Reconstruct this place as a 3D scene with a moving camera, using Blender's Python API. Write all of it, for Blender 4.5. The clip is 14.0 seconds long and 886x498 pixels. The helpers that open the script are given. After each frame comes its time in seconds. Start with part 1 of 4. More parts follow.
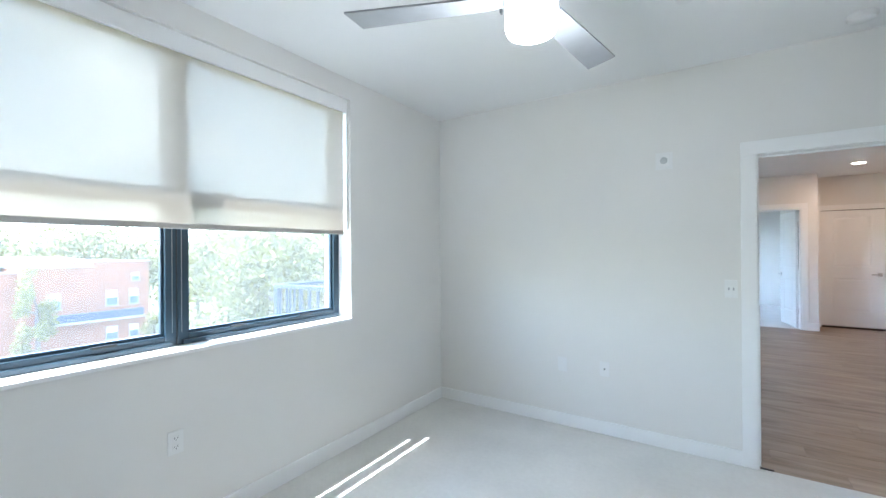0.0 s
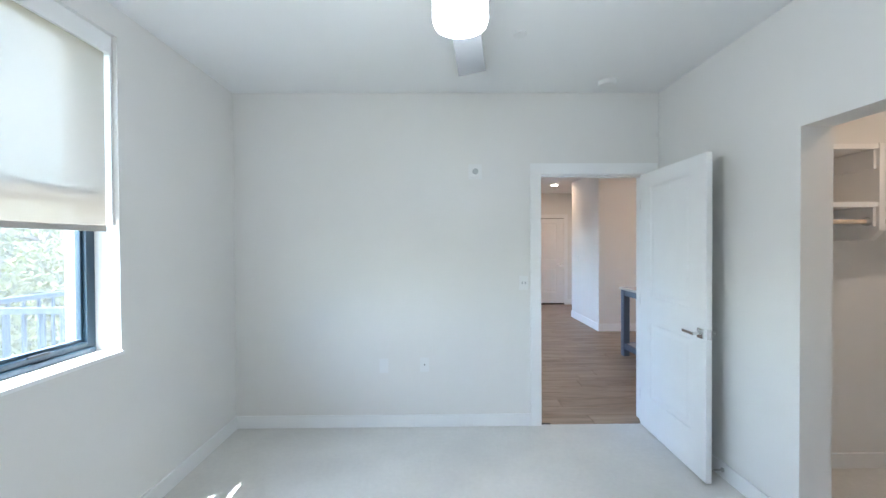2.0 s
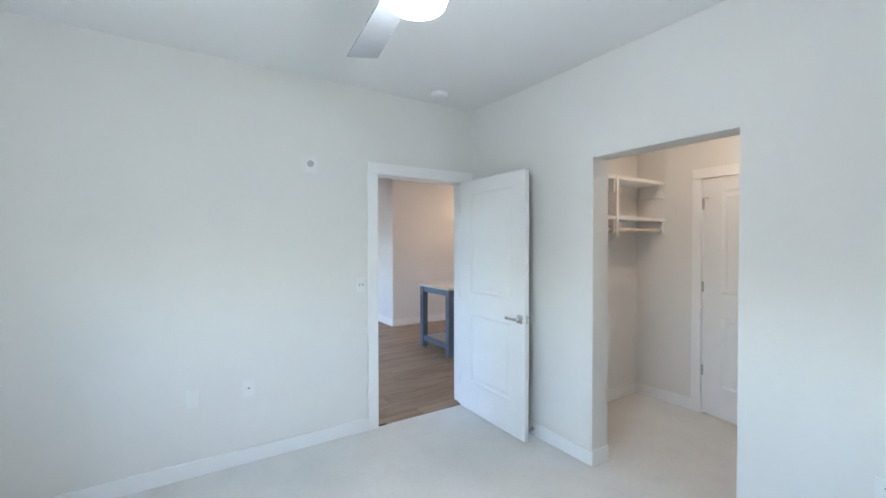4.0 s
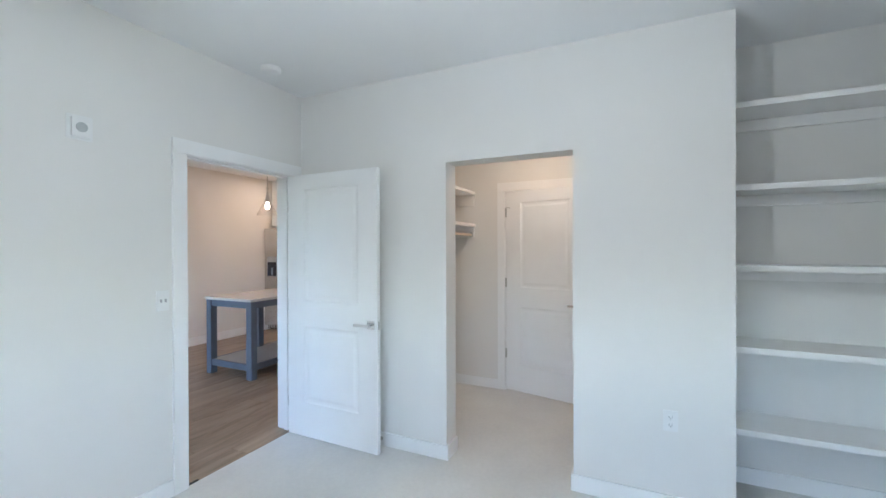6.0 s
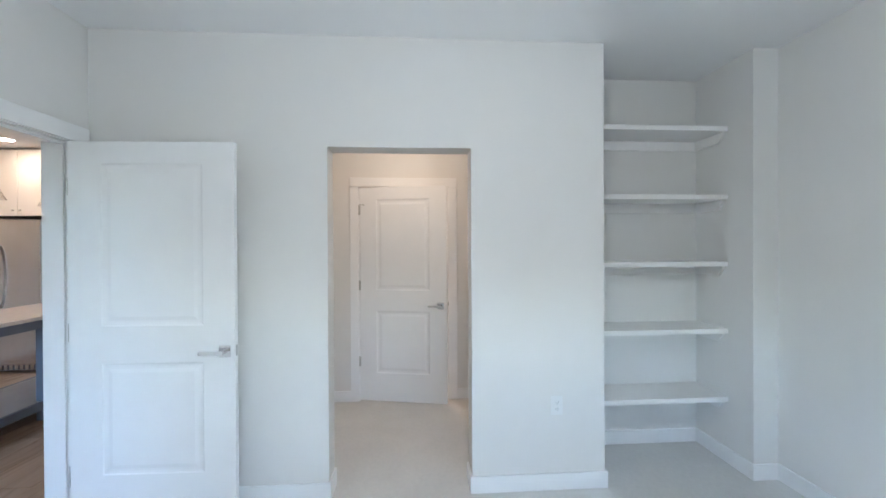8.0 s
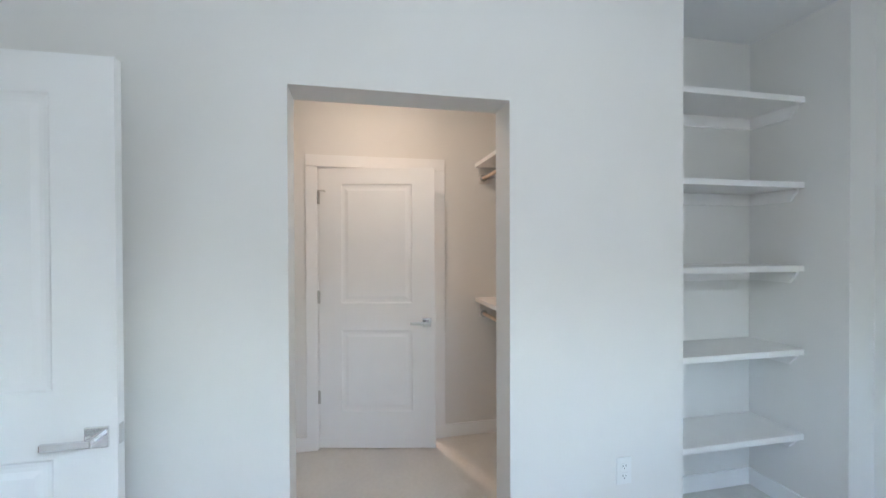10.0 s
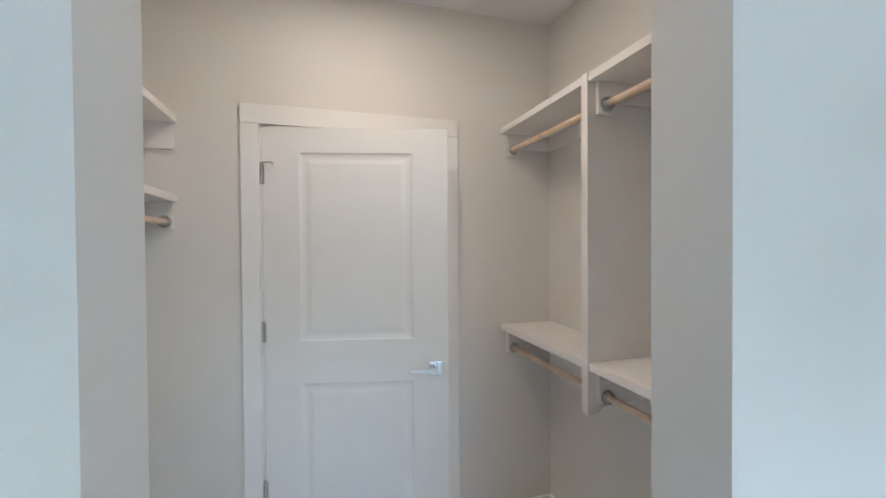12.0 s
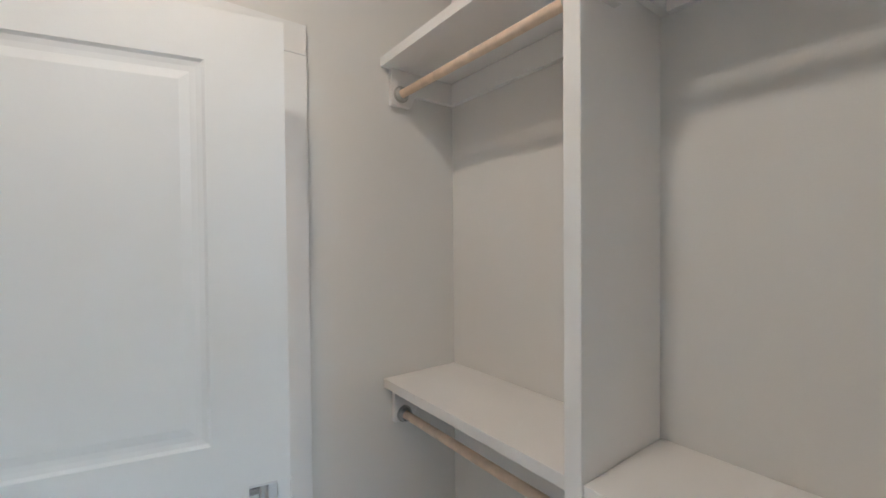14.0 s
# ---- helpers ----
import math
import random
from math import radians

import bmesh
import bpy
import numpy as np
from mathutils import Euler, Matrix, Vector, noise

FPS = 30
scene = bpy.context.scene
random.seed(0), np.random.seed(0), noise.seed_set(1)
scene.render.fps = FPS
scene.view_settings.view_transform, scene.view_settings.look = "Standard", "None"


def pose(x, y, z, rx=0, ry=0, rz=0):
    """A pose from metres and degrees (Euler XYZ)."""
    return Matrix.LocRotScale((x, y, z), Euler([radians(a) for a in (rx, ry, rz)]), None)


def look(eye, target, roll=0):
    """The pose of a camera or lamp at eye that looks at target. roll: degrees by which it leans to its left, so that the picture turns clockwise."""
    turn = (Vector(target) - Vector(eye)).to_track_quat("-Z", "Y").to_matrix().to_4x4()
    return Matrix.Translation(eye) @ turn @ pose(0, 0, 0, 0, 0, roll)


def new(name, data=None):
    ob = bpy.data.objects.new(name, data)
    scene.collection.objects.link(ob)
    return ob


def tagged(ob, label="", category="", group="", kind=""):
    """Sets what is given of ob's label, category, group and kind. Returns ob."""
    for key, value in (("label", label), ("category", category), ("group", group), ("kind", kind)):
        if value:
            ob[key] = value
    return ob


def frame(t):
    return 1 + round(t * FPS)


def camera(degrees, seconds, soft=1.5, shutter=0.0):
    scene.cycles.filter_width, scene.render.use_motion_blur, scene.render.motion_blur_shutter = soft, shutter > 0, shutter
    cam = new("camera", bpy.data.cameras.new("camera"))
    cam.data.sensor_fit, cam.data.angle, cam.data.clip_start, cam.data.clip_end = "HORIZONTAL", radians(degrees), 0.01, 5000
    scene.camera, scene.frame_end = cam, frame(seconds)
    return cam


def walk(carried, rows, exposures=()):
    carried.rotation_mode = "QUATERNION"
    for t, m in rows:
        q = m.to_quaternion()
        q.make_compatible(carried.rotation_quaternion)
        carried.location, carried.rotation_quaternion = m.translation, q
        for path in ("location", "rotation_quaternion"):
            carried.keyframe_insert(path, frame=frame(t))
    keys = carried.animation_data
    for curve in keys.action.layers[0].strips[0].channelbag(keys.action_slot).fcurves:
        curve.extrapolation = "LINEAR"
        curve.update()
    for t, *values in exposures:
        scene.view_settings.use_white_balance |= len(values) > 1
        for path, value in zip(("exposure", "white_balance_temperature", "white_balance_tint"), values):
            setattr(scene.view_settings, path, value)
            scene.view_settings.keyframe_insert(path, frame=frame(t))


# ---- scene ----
cam = camera(94.4, 14.0)
PATH = [
    (0, (0.24, 0.978, 1.448), (-0.86, 2.649, 1.452), -0.4),
    (0.5, (0.1, 0.954, 1.487), (-0.746, 2.766, 1.475), -0.4),
    (1, (-0.057, 0.966, 1.489), (-0.62, 2.885, 1.471), -0.4),
    (1.5, (-0.214, 0.975, 1.477), (-0.48, 2.957, 1.457), -0.3),
    (2, (-0.355, 1.001, 1.493), (-0.333, 3.001, 1.469), -0.3),
    (2.5, (-0.501, 1.052, 1.496), (-0.196, 3.029, 1.473), -0.2),
    (3, (-0.627, 1.085, 1.504), (-0.055, 3.002, 1.473), -0.2),
    (5.5, (-1.119, 1.709, 1.493), (0.562, 2.792, 1.485), -0.1),
    (6, (-1.141, 1.843, 1.476), (0.671, 2.689, 1.47), -0.2),
    (6.5, (-1.186, 2.027, 1.49), (0.735, 2.585, 1.485), -0.3),
    (7, (-1.135, 2.168, 1.48), (0.841, 2.482, 1.481), -0.4),
    (7.5, (-1.081, 2.355, 1.467), (0.918, 2.41, 1.463), -0.3),
    (8, (-0.992, 2.518, 1.481), (1.004, 2.383, 1.47), -0.3),
    (10.5, (0.17, 2.803, 1.491), (2.117, 2.349, 1.471), -0.4),
    (11, (0.447, 2.788, 1.497), (2.387, 2.302, 1.477), -0.6),
    (11.5, (0.712, 2.78, 1.497), (2.647, 2.278, 1.486), -0.4),
    (12, (0.966, 2.802, 1.515), (2.882, 2.228, 1.487), -0.4),
    (12.5, (1.216, 2.753, 1.514), (3.112, 2.118, 1.491), -0.5),
    (13, (1.447, 2.709, 1.52), (3.304, 1.965, 1.496), -0.5),
    (13.5, (1.629, 2.633, 1.52), (3.394, 1.695, 1.493), -0.6),
    (14, (1.798, 2.519, 1.526), (3.395, 1.317, 1.49), -0.5),
]
walk(cam, [(t, look(eye, target, roll)) for t, eye, target, roll in PATH], ((0, 4.19, 5440, 5), (3, 4.21, 5430, 5), (10, 4.22, 5420, 6), (11.5, 4.10, 5230, 4), (12.5, 4.22, 4990, 1), (14, 4.20, 4930, 0)))
random.seed(7)
# ---------- light ----------
SUN = Vector((0.272, 0.268, -0.924)).normalized()
world = bpy.data.worlds.new("world")
scene.world = world
world.use_nodes = True
wn = world.node_tree.nodes
wl = world.node_tree.links
sky = wn.new("ShaderNodeTexSky")
sky.sky_type = "NISHITA"
sky.sun_disc = False
sky.sun_elevation = math.asin(-SUN.z)
sky.sun_rotation = math.atan2(-SUN.x, -SUN.y)
wn["Background"].inputs["Strength"].default_value = 0.15
tcw, mpw, cl, cr, mxw = (wn.new("ShaderNode" + k) for k in ("TexCoord", "Mapping", "TexNoise", "ValToRGB", "MixRGB"))
mpw.inputs["Scale"].default_value = (1.0, 1.0, 2.6)
cl.inputs["Scale"].default_value, cl.inputs["Detail"].default_value, cl.inputs["Roughness"].default_value = 2.4, 6, 0.55
cr.color_ramp.elements[0].position, cr.color_ramp.elements[1].position = 0.46, 0.66
cr.color_ramp.elements[1].color = (0.6, 0.6, 0.6, 1)
wl.new(tcw.outputs["Generated"], mpw.inputs["Vector"])
wl.new(mpw.outputs[0], cl.inputs["Vector"])
wl.new(cl.outputs["Fac"], cr.inputs[0])
mxw.inputs[2].default_value = (12.0, 12.4, 13.2, 1)
wl.new(cr.outputs[0], mxw.inputs[0])
wl.new(sky.outputs[0], mxw.inputs[1])
wl.new(mxw.outputs[0], wn["Background"].inputs[0])
sun = new("sun", bpy.data.lights.new("sun", "SUN"))
sun.data.energy = 1.5
sun.data.angle = radians(0.53)
sun.data.color = (1, 0.95, 0.88)
sun.matrix_world = look((0, 0, 20), Vector((0, 0, 20)) + SUN)
WARM = (1.0, 0.60, 0.36)


def lamp(name, kind, at, watts, colour, size=0.15, target=None):
    ob = new(name, bpy.data.lights.new(name, kind))
    ob.data.energy, ob.data.color = watts, colour
    if kind == "AREA":
        ob.data.shape, ob.data.size = "DISK", size
    else:
        ob.data.shadow_soft_size = size
    ob.matrix_world = look(at, target) if target else pose(*at)
    return ob


# ---------- materials ----------
def mat(name, colour, rough=0.6, metal=0.0, var=0.04, scale=6.0, bump=0.0, bscale=200.0, spec=0.5, coat=0.0):
    """A paint, metal or cloth with broad and fine variation of colour, roughness and relief."""
    m = bpy.data.materials.new(name)
    m.use_nodes = True
    n, k = m.node_tree.nodes, m.node_tree.links
    b = n["Principled BSDF"]
    b.inputs["Roughness"].default_value = rough
    b.inputs["Metallic"].default_value = metal
    b.inputs["Specular IOR Level"].default_value = spec
    b.inputs["Coat Weight"].default_value = coat
    tc = n.new("ShaderNodeTexCoord")
    big = n.new("ShaderNodeTexNoise")
    big.inputs["Scale"].default_value = scale
    big.inputs["Detail"].default_value = 4
    k.new(tc.outputs["Object"], big.inputs["Vector"])
    ramp = n.new("ShaderNodeValToRGB")
    ramp.color_ramp.elements[0].position, ramp.color_ramp.elements[1].position = 0.3, 0.7
    ramp.color_ramp.elements[0].color = (*[c * (1 - var) for c in colour], 1)
    ramp.color_ramp.elements[1].color = (*[min(1, c * (1 + var)) for c in colour], 1)
    k.new(big.outputs["Fac"], ramp.inputs[0])
    k.new(ramp.outputs[0], b.inputs["Base Color"])
    if bump:
        fine = n.new("ShaderNodeTexNoise")
        fine.inputs["Scale"].default_value = bscale
        fine.inputs["Detail"].default_value = 3
        k.new(tc.outputs["Object"], fine.inputs["Vector"])
        bp = n.new("ShaderNodeBump")
        bp.inputs["Strength"].default_value = bump
        bp.inputs["Distance"].default_value = 0.002
        k.new(fine.outputs["Fac"], bp.inputs["Height"])
        k.new(bp.outputs[0], b.inputs["Normal"])
    return m


WALL = mat("wall_paint", (0.785, 0.772, 0.745), 0.85, var=0.015, scale=1.5, bump=0.15, bscale=260, spec=0.3)
CEIL = mat("ceiling_paint", (0.86, 0.86, 0.855), 0.9, var=0.012, scale=1.2, bump=0.12, bscale=180, spec=0.2)
TRIM = mat("trim_paint", (0.87, 0.87, 0.865), 0.38, var=0.012, scale=4, bump=0.05, bscale=90)
DOORP = mat("door_paint", (0.86, 0.86, 0.855), 0.36, var=0.012, scale=5, bump=0.06, bscale=110)
SHELF = mat("shelf_paint", (0.86, 0.845, 0.825), 0.42, var=0.015, scale=5, bump=0.08, bscale=120)
CHROME = mat("chrome", (0.78, 0.78, 0.79), 0.08, 1.0, 0.03, 30)
NICKEL = mat("satin_nickel", (0.55, 0.54, 0.52), 0.28, 1.0, 0.05, 30)
PLASTIC = mat("white_plastic", (0.81, 0.81, 0.80), 0.35, var=0.01)
DARK = mat("dark_slot", (0.03, 0.03, 0.03), 0.6)
FRAME = mat("window_frame_paint", (0.026, 0.050, 0.074), 0.35, var=0.1, scale=8, bump=0.05, bscale=300)
BLADE = mat("fan_blade_silver", (0.36, 0.37, 0.39), 0.55, 0.2, 0.05, 12)
ISLAND = mat("island_paint", (0.115, 0.145, 0.195), 0.45, var=0.05, scale=7, bump=0.05, bscale=120)
QUARTZ = mat("quartz_top", (0.70, 0.68, 0.65), 0.15, var=0.05, scale=30)
STEEL = mat("brushed_steel", (0.58, 0.57, 0.55), 0.26, 1.0, 0.06, 3)
CAB = mat("cabinet_gloss_white", (0.78, 0.77, 0.74), 0.15, var=0.01)
ROD = mat("rod_wood", (0.76, 0.60, 0.45), 0.3, var=0.12, scale=25)
RAILM = mat("railing_metal", (0.045, 0.055, 0.07), 0.75, 0.0, 0.05, 8, spec=0.2)
BRICKM = mat("red_brick", (0.23, 0.11, 0.06), 0.9, var=0.12, scale=1.2)
STONE = mat("pale_parapet", (0.30, 0.285, 0.27), 0.8, var=0.06)
AWN = mat("blue_awning", (0.035, 0.05, 0.13), 0.6, var=0.08)
ROOFM = mat("white_membrane_roof", (0.7, 0.7, 0.7), 0.8, var=0.08, scale=0.4)
GRASS = mat("grass_ground", (0.10, 0.115, 0.045), 0.95, var=0.35, scale=0.3)
ASPH = mat("asphalt", (0.16, 0.16, 0.15), 0.9, var=0.25, scale=0.5)
BARK = mat("bark", (0.13, 0.10, 0.075), 0.9, var=0.3, scale=8)
CONC = mat("concrete", (0.38, 0.37, 0.35), 0.85, var=0.1, scale=3)
THRESH_GAP = mat("threshold_and_gap_black", (0.02, 0.02, 0.02), 0.4)


def brushed(m, sx, sy, sz, strength):
    """Long streaks in the gloss of a metal or a board."""
    n, k = m.node_tree.nodes, m.node_tree.links
    tc = n.new("ShaderNodeTexCoord")
    mp = n.new("ShaderNodeMapping")
    mp.inputs["Scale"].default_value = (sx, sy, sz)
    ns = n.new("ShaderNodeTexNoise")
    ns.inputs["Scale"].default_value = 1
    ns.inputs["Detail"].default_value = 4
    mr = n.new("ShaderNodeMapRange")
    base = n["Principled BSDF"].inputs["Roughness"].default_value
    mr.inputs["To Min"].default_value, mr.inputs["To Max"].default_value = base * (1 - strength), base * (1 + strength)
    k.new(tc.outputs["Object"], mp.inputs["Vector"])
    k.new(mp.outputs[0], ns.inputs["Vector"])
    k.new(ns.outputs["Fac"], mr.inputs["Value"])
    k.new(mr.outputs[0], n["Principled BSDF"].inputs["Roughness"])


brushed(STEEL, 400, 400, 4, 0.16)


def carpet_mat():
    m = mat("carpet", (0.70, 0.69, 0.66), 0.97, spec=0.1)
    n, k = m.node_tree.nodes, m.node_tree.links
    b = n["Principled BSDF"]
    b.inputs["Sheen Weight"].default_value = 0.15
    tc = n.new("ShaderNodeTexCoord")
    out = None
    for s, lo, hi in ((260, 0.95, 1.04), (34, 0.96, 1.03), (2.2, 0.93, 1.06)):
        ns = n.new("ShaderNodeTexNoise")
        ns.inputs["Scale"].default_value = s
        ns.inputs["Detail"].default_value = 3
        k.new(tc.outputs["Object"], ns.inputs["Vector"])
        mr = n.new("ShaderNodeMapRange")
        mr.inputs["From Min"].default_value, mr.inputs["From Max"].default_value = 0.25, 0.75
        mr.inputs["To Min"].default_value, mr.inputs["To Max"].default_value = lo, hi
        k.new(ns.outputs["Fac"], mr.inputs["Value"])
        if out is None:
            out = mr.outputs[0]
            bp = n.new("ShaderNodeBump")
            bp.inputs["Strength"].default_value = 0.3
            bp.inputs["Distance"].default_value = 0.004
            k.new(ns.outputs["Fac"], bp.inputs["Height"])
            k.new(bp.outputs[0], b.inputs["Normal"])
        else:
            mu = n.new("ShaderNodeMath")
            mu.operation = "MULTIPLY"
            k.new(out, mu.inputs[0])
            k.new(mr.outputs[0], mu.inputs[1])
            out = mu.outputs[0]
    vm = n.new("ShaderNodeVectorMath")
    vm.operation = "SCALE"
    vm.inputs[0].default_value = (0.70, 0.69, 0.66)
    k.new(out, vm.inputs["Scale"])
    k.new(vm.outputs[0], b.inputs["Base Color"])
    return m


CARPET = carpet_mat()


def plank_mat():
    m = mat("plank_wood", (0.3, 0.2, 0.12), 0.42)
    n, k = m.node_tree.nodes, m.node_tree.links
    b = n["Principled BSDF"]
    tc = n.new("ShaderNodeTexCoord")
    oi = n.new("ShaderNodeObjectInfo")
    ad = n.new("ShaderNodeVectorMath")
    sc = n.new("ShaderNodeVectorMath")
    sc.operation = "SCALE"
    sc.inputs[0].default_value = (31.0, 17.0, 9.0)
    k.new(oi.outputs["Random"], sc.inputs["Scale"])
    k.new(tc.outputs["Object"], ad.inputs[0])
    k.new(sc.outputs[0], ad.inputs[1])
    mp = n.new("ShaderNodeMapping")
    mp.inputs["Scale"].default_value = (0.8, 6.0, 1.0)
    k.new(ad.outputs[0], mp.inputs["Vector"])
    g = n.new("ShaderNodeTexNoise")
    g.inputs["Scale"].default_value = 1.3
    g.inputs["Detail"].default_value = 7
    g.inputs["Roughness"].default_value = 0.62
    g.inputs["Distortion"].default_value = 1.1
    k.new(mp.outputs[0], g.inputs["Vector"])
    r = n.new("ShaderNodeValToRGB")
    e = r.color_ramp.elements
    e[0].position, e[0].color = 0.30, (0.165, 0.112, 0.072, 1)
    e[1].position, e[1].color = 0.68, (0.37, 0.28, 0.20, 1)
    mid = e.new(0.48)
    mid.color = (0.28, 0.213, 0.152, 1)
    k.new(g.outputs["Fac"], r.inputs[0])
    mr = n.new("ShaderNodeMapRange")
    mr.inputs["To Min"].default_value, mr.inputs["To Max"].default_value = 0.93, 1.07
    k.new(oi.outputs["Random"], mr.inputs["Value"])
    vm = n.new("ShaderNodeVectorMath")
    vm.operation = "SCALE"
    k.new(r.outputs[0], vm.inputs[0])
    k.new(mr.outputs[0], vm.inputs["Scale"])
    k.new(vm.outputs[0], b.inputs["Base Color"])
    bp = n.new("ShaderNodeBump")
    bp.inputs["Strength"].default_value = 0.25
    bp.inputs["Distance"].default_value = 0.001
    k.new(g.outputs["Fac"], bp.inputs["Height"])
    k.new(bp.outputs[0], b.inputs["Normal"])
    return m


PLANK = plank_mat()


def leaf_mat(name, dark, light):
    m = mat(name, dark, 0.7)
    n, k = m.node_tree.nodes, m.node_tree.links
    b = n["Principled BSDF"]
    ge = n.new("ShaderNodeNewGeometry")
    r = n.new("ShaderNodeValToRGB")
    r.color_ramp.elements[0].color = (*dark, 1)
    r.color_ramp.elements[1].color = (*light, 1)
    k.new(ge.outputs["Random Per Island"], r.inputs[0])
    k.new(r.outputs[0], b.inputs["Base Color"])
    tr = n.new("ShaderNodeBsdfTranslucent")
    tr.inputs[0].default_value = (0.15, 0.14, 0.035, 1)
    mx = n.new("ShaderNodeMixShader")
    mx.inputs[0].default_value = 0.3
    k.new(b.outputs[0], mx.inputs[1])
    k.new(tr.outputs[0], mx.inputs[2])
    k.new(mx.outputs[0], n["Material Output"].inputs[0])
    return m


LEAF = leaf_mat("leaves", (0.045, 0.047, 0.018), (0.27, 0.25, 0.10))
LEAF_PALE = leaf_mat("pale_leaves", (0.12, 0.12, 0.04), (0.34, 0.31, 0.11))


def glass_mat(name, tint=(1, 1, 1), rough=0.0, veil=0.0):
    """Thin clear glass: it lets the light straight through and mirrors a little of it."""
    m = bpy.data.materials.new(name)
    m.use_nodes = True
    n, k = m.node_tree.nodes, m.node_tree.links
    n.remove(n["Principled BSDF"])
    t = n.new("ShaderNodeBsdfTransparent")
    t.inputs[0].default_value = (*tint, 1)
    g = n.new("ShaderNodeBsdfGlossy")
    g.inputs["Roughness"].default_value = rough
    lw = n.new("ShaderNodeLayerWeight")
    lw.inputs["Blend"].default_value = 0.5
    pw = n.new("ShaderNodeMath")
    pw.operation = "POWER"
    pw.inputs[1].default_value = 4.5
    k.new(lw.outputs["Facing"], pw.inputs[0])
    fr = n.new("ShaderNodeMath")
    fr.operation = "MULTIPLY_ADD"
    fr.inputs[1].default_value, fr.inputs[2].default_value = 0.85, 0.035
    k.new(pw.outputs[0], fr.inputs[0])
    mx = n.new("ShaderNodeMixShader")
    k.new(fr.outputs[0], mx.inputs[0])
    k.new(t.outputs[0], mx.inputs[1])
    k.new(g.outputs[0], mx.inputs[2])
    # Pale translucent share that imitates glare haze over the view.
    if veil:
        tl = n.new("ShaderNodeBsdfTranslucent")
        tl.inputs[0].default_value = (0.9, 0.9, 0.9, 1)
        m2 = n.new("ShaderNodeMixShader")
        m2.inputs[0].default_value = veil
        k.new(mx.outputs[0], m2.inputs[1])
        k.new(tl.outputs[0], m2.inputs[2])
        mx = m2
    k.new(mx.outputs[0], n["Material Output"].inputs[0])
    return m


GLASS = glass_mat("window_glass", (0.81, 0.81, 0.785), veil=0.027)
PGLASS = glass_mat("pendant_glass", (0.97, 0.97, 0.97))


def blind_mat():
    """Woven solar screen: mostly light-scattering thread with fine see-through holes."""
    m = bpy.data.materials.new("screen_fabric")
    m.use_nodes = True
    n, k = m.node_tree.nodes, m.node_tree.links
    n.remove(n["Principled BSDF"])
    d = n.new("ShaderNodeBsdfDiffuse")
    d.inputs[0].default_value = (0.70, 0.66, 0.60, 1)
    tl = n.new("ShaderNodeBsdfTranslucent")
    tl.inputs[0].default_value = (0.48, 0.44, 0.39, 1)
    tp = n.new("ShaderNodeBsdfTransparent")
    tp.inputs[0].default_value = (1, 0.955, 0.88, 1)
    m1, m2 = n.new("ShaderNodeMixShader"), n.new("ShaderNodeMixShader")
    m1.inputs[0].default_value = 0.5
    m2.inputs[0].default_value = BLIND_OPEN
    k.new(d.outputs[0], m1.inputs[1])
    k.new(tl.outputs[0], m1.inputs[2])
    k.new(m1.outputs[0], m2.inputs[1])
    k.new(tp.outputs[0], m2.inputs[2])
    k.new(m2.outputs[0], n["Material Output"].inputs[0])
    return m


BLIND_OPEN = 0.17
FABRIC = blind_mat()


def glow(name, colour, strength):
    m = bpy.data.materials.new(name)
    m.use_nodes = True
    b = m.node_tree.nodes["Principled BSDF"]
    b.inputs["Base Color"].default_value = (0.8, 0.8, 0.8, 1)
    b.inputs["Emission Color"].default_value = (*colour, 1)
    b.inputs["Emission Strength"].default_value = strength
    return m


DRUM = glow("opal_glass_lit", (1.0, 0.97, 0.92), 1.5)
DOWN = glow("downlight_lens_lit", (1.0, 0.82, 0.62), 3.0)
BULB = glow("bulb_lit", (1.0, 0.82, 0.62), 2.2)


# ---------- mesh helpers ----------
def bx(bm, lo, hi, bevel=0.0):
    lo, hi = Vector(lo), Vector(hi)
    r = bmesh.ops.create_cube(bm, size=1, matrix=Matrix.Translation((lo + hi) / 2) @ Matrix.Diagonal((*(hi - lo), 1)))
    if bevel:
        es = list({e for v in r["verts"] for e in v.link_edges})
        bmesh.ops.bevel(bm, geom=es, offset=bevel, segments=2, profile=0.7, affect="EDGES")
    return bm


def boxes(*bs, bevel=0.0):
    bm = bmesh.new()
    for lo, hi in bs:
        bx(bm, lo, hi, bevel)
    return bm


def cyl(bm, a, b, r, r2=None, seg=20, caps=True):
    a, b = Vector(a), Vector(b)
    d = b - a
    m = Matrix.Translation((a + b) / 2) @ d.to_track_quat("Z", "Y").to_matrix().to_4x4()
    bmesh.ops.create_cone(bm, cap_ends=caps, segments=seg, radius1=r, radius2=r if r2 is None else r2, depth=d.length, matrix=m)
    return bm


def lathe(bm, at, profile, seg=28):
    """Turn (radius, height) pairs round the upright through at."""
    rings = []
    for r, z in profile:
        rings.append([bm.verts.new((at[0] + r * math.cos(2 * math.pi * i / seg), at[1] + r * math.sin(2 * math.pi * i / seg), at[2] + z)) for i in range(seg)])
    for p, q in zip(rings, rings[1:]):
        for i in range(seg):
            bm.faces.new((p[i], p[(i + 1) % seg], q[(i + 1) % seg], q[i]))
    for ring, (r, z) in ((rings[0], profile[0]), (rings[-1], profile[-1])):
        if r > 0.0005 and r < 0.03 or r > 0.0005 and ring is rings[0]:
            bm.faces.new(ring)
    return bm


